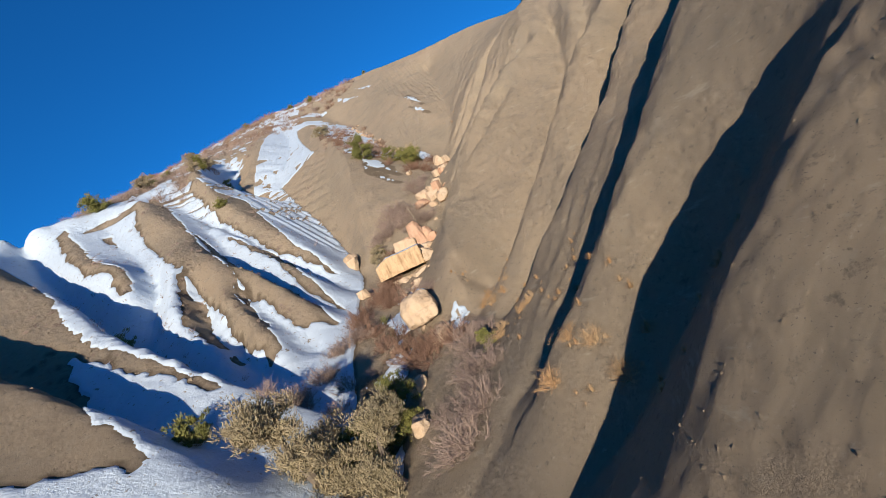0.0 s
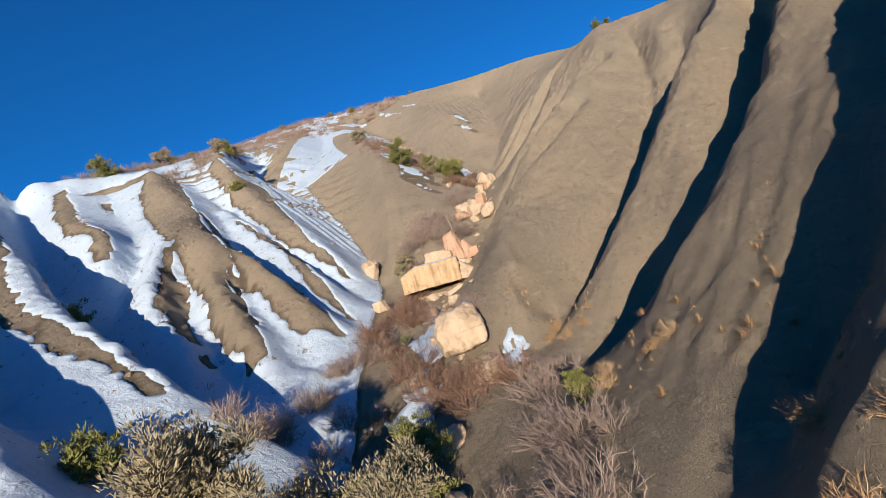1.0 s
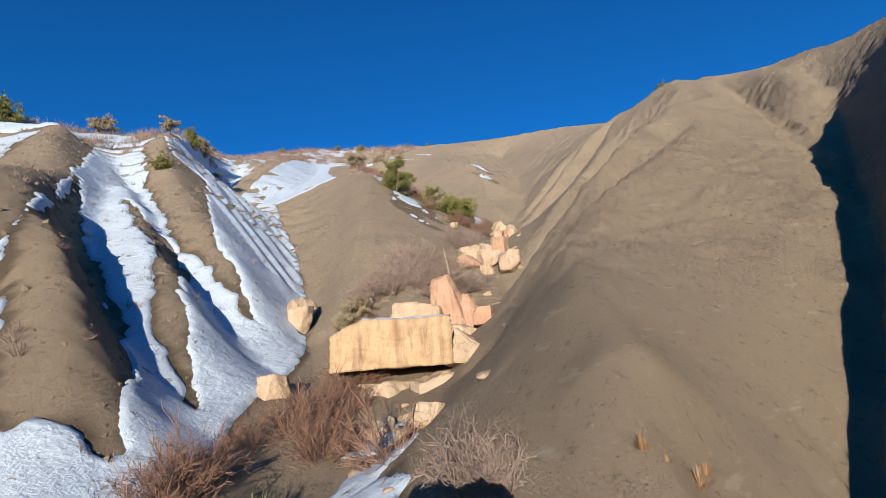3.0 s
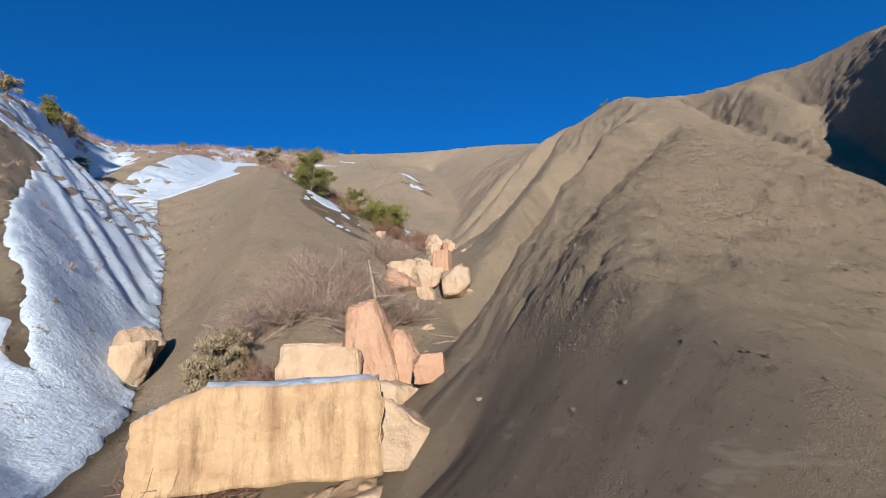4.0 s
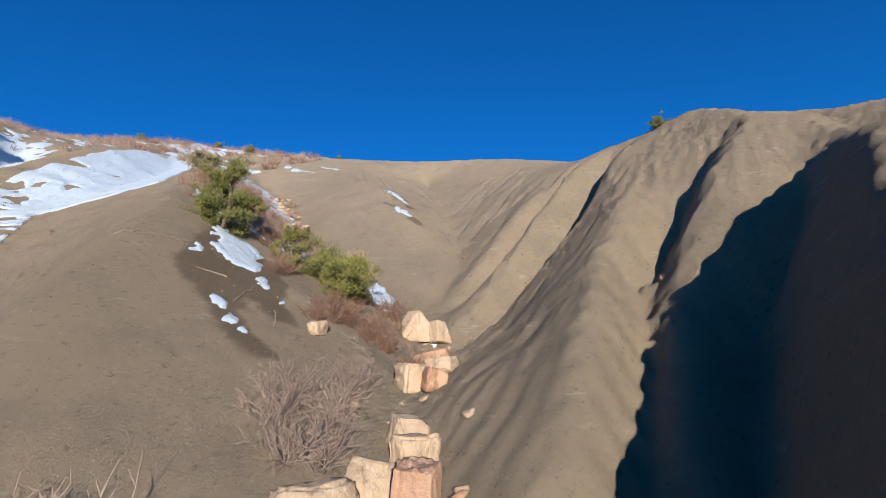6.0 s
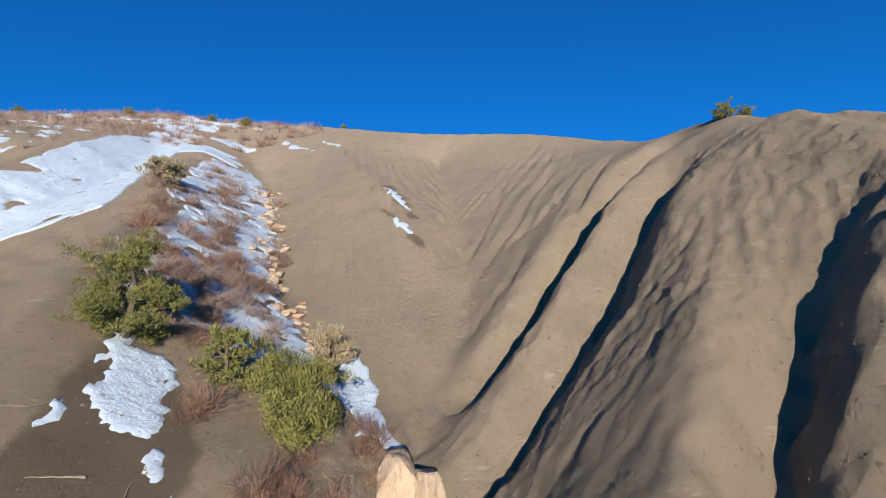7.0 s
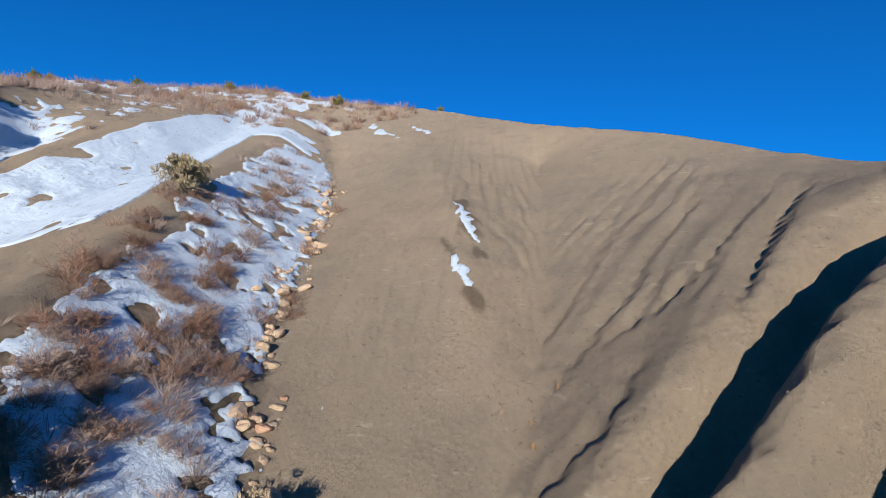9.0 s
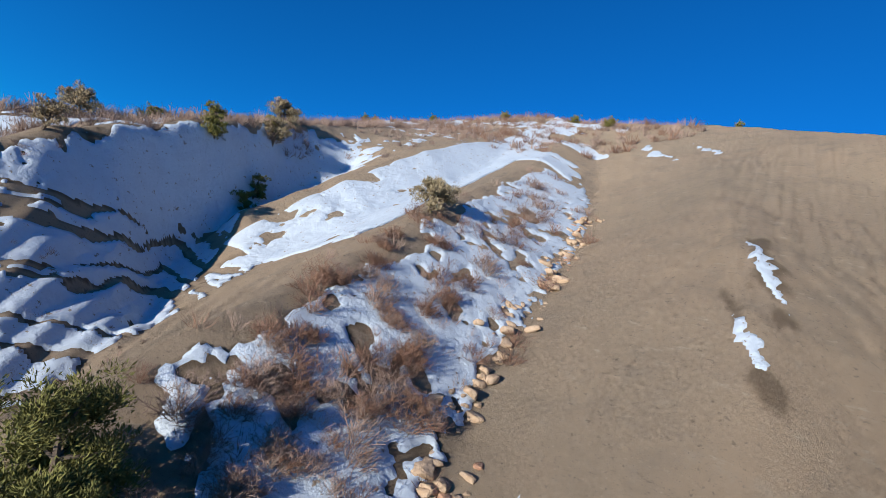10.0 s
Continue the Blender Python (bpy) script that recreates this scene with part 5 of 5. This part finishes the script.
while len(slope) < 170:
    yy = r.uniform(47.5, 74)
    xx = float(np.interp(yy, (47, 53, 58, 66, 74), (-1.6, -3.0, -4.2, -5.8, -8.2))) + r.gauss(0, 1.3)
    slope.append((xx, yy, r.uniform(0, 360), r.uniform(0.35, 0.9), 0.03))
far_brush(28, 0.7, 1.2, RED_TWIG, "small reddish-brown leafless brush in the snow", slope[:90], 0.011)
far_brush(29, 0.7, 1.2, TWIG, "small grey-brown leafless brush in the snow", slope[90:], 0.011)
r = random.Random(12)
rim = []
for k in range(190):
    yy = r.uniform(45, 64)
    xx = float(np.interp(yy, (46, 50, 54, 58, 64), (-19.9, -20.2, -21.2, -22.6, -22.6))) - abs(r.gauss(0, 2.6))
    rim.append((xx, yy, r.uniform(0, 360), r.uniform(0.35, 1.0), 0.03))
far_brush(19, 0.8, 1.2, TWIG, "dark brown leafless brush above the shaded bowl", rim)
r = random.Random(10)
top = []
while len(top) < 900:
    x, y = r.uniform(-46, 2), r.uniform(74, 97)
    if y > 78 + max(0, x + 14) * 0.85 and ragged(x, y, 87, 4.0, 2) > -0.25:
        top.append((x, y, r.uniform(0, 360), r.uniform(0.5, 1.5), 0.03))
far_brush(22, 0.7, 1.2, RED_TWIG, "low brown leafless brush on the plateau slope", top[:240], 0.02)
far_brush(23, 0.6, 1.1, TWIG, "low brown leafless brush on the plateau slope", top[240:680], 0.02)
top = [(r.uniform(-58, -9), r.uniform(58, 86), r.uniform(0, 360), r.uniform(0.5, 1.2), 0.03) for _ in range(480)]
far_brush(26, 0.7, 1.2, TWIG, "low brown leafless brush on a snowy slope", [p for p in top if p[0] < -25 or (p[0] < -19 and p[1] > 66)])
top = [(r.uniform(-25, -8), r.uniform(18, 50), r.uniform(0, 360), r.uniform(0.18, 0.4), 0.02) for _ in range(420)]
far_brush(27, 0.7, 1.2, TWIG, "small dry plants standing out of the snow", top, 0.02)

brush(20, 0.6, 0.85, TWIG, "rounded grey-brown leafless bush above a boulder", [(-1.6, 21.7, 0, 1.35, 0.03), (-1.3, 21.3, 120, 1.1, 0.03), (-1.5, 18.7, 60, 0.8, 0.03), (-0.1, 17.6, 200, 0.95, 0.03), (-0.3, 17.0, 20, 0.9, 0.03)], stems=44, forks=7, thick=0.006)

# ---- yuccas, grass tufts ----
yuc = thing("yucca", (("rosette", blades(31, 90, 0.5, 0.8, YUCCA, "rosette", 0.014, 0.2)),), "spiky yellow-green yucca among brush", "yucca", "yuccas in the gully")
put(yuc, [(-4.2, 22.9, 0, 1.0, 0.03), (-1.3, 32.9, 40, 1.1, 0.03), (-0.2, 35.4, 80, 0.9, 0.03), (-3.8, 21.3, 10, 0.8, 0.03)])
tuft = thing("grass_tuft", (("tussock", blades(32, 120, 0.24, 0.42, STRAW, "tussock", 0.004, 0.8)),), "dry straw-coloured grass tuft on bare shale", "grass", "dry grass tufts")
put(tuft, scatter(21, [(1.2, 18.9), (0.6, 19.2), (1.8, 19.2), (1.5, 15.1), (1.2, 14.4), (1.7, 14.0), (2.2, 12.6), (2.6, 11.9), (1.7, 10.9), (2.4, 11.4), (1.9, 9.7), (2.8, 9.9), (3.4, 13.2), (4.6, 13.6),
                       (1.4, 8.3), (2.6, 8.6), (0.4, 20.6), (2.0, 6.6), (3.2, 6.2), (0.9, 12.9), (10.4, 39.9), (8.9, 39.7), (7.7, 51.6), (8.0, 47.4)], 0.45, 110, 0.35, 0.85))
brush(19, 0.5, 0.8, STRAW, "low orange-brown dry bush on the bench", scatter(22, [(0.7, 18.6), (1.3, 18.3), (0.4, 19.4), (1.0, 14.6), (1.4, 13.8), (1.5, 10.0), (0.9, 9.4), (2.0, 8.4)], 0.35, 16, 0.45, 0.85), stems=36, forks=6, thick=0.007)

# ---- dead tree and fallen branches ----
rng = random.Random(5)
dead = hollow("dead_tree")
w = Twigs()
trunk = wander(rng, Vector((0, 0, -0.1)), Vector((0.04, 0, 1)), 1.9, 6, 0.04)
w.stick(trunk, [0.075, 0.07, 0.06, 0.05, 0.042, 0.032, 0.016], 7)
child("trunk", w.mesh("trunk", PALE_WOOD), dead)
for k in range(16):
    w = Twigs()
    p = trunk[1 + k % 5]
    a = rng.uniform(0, 6.28)
    limb = wander(rng, p, Vector((math.cos(a), math.sin(a), rng.uniform(-0.5, 0.5))), rng.uniform(0.4, 1.1), 4, 0.25)
    w.stick(limb, [0.02, 0.016, 0.012, 0.009, 0.005], 4)
    for q in range(3):
        w.stick(wander(rng, limb[2], Vector((rng.gauss(0, 1), rng.gauss(0, 1), rng.gauss(0, 0.6))), rng.uniform(0.2, 0.5), 3, 0.3), [0.009, 0.007, 0.005, 0.003], 3)
    child("branch", w.mesh("branch", PALE_WOOD), dead)
place(tagged(dead, "bare weathered dead tree with broken branches", "dead tree"), -0.78, 32.7)


def fallen(x, y, length, turn, seed, thick=0.03):
    rng = random.Random(seed)
    w, way = Twigs(), Vector((math.cos(radians(turn)), math.sin(radians(turn)), 0))
    pts, p = [], Vector((x, y, 0))
    for k in range(9):
        pts.append(Vector((p.x, p.y, float(height(p.x, p.y)) + thick * 0.8)))
        p = p + way * length / 8 + Vector((rng.gauss(0, 0.03), rng.gauss(0, 0.03), 0)) * length
    w.stick(pts, [thick * (1 - 0.08 * k) for k in range(9)], 5)
    ob = new("fallen_branch", w.mesh("fallen_branch", PALE_WOOD))
    return tagged(ob, "pale weathered branch lying on the slope", "branch", "fallen branches")


for n, (x, y, length, turn) in enumerate(((-4.6, 42.0, 1.9, 35), (-1.6, 41.4, 1.2, 80), (0.3, 33.4, 1.4, -50), (0.5, 32.6, 1.0, -20), (-0.2, 33.6, 1.2, 10),
                                          (-1.4, 33.2, 1.1, 160), (-0.3, 34.8, 0.9, 60), (-2.0, 42.4, 0.9, 200), (0.6, 35.0, 0.8, 120), (-0.6, 41.0, 0.9, 100))):
    fallen(x, y, length, turn, 50 + n, 0.025)
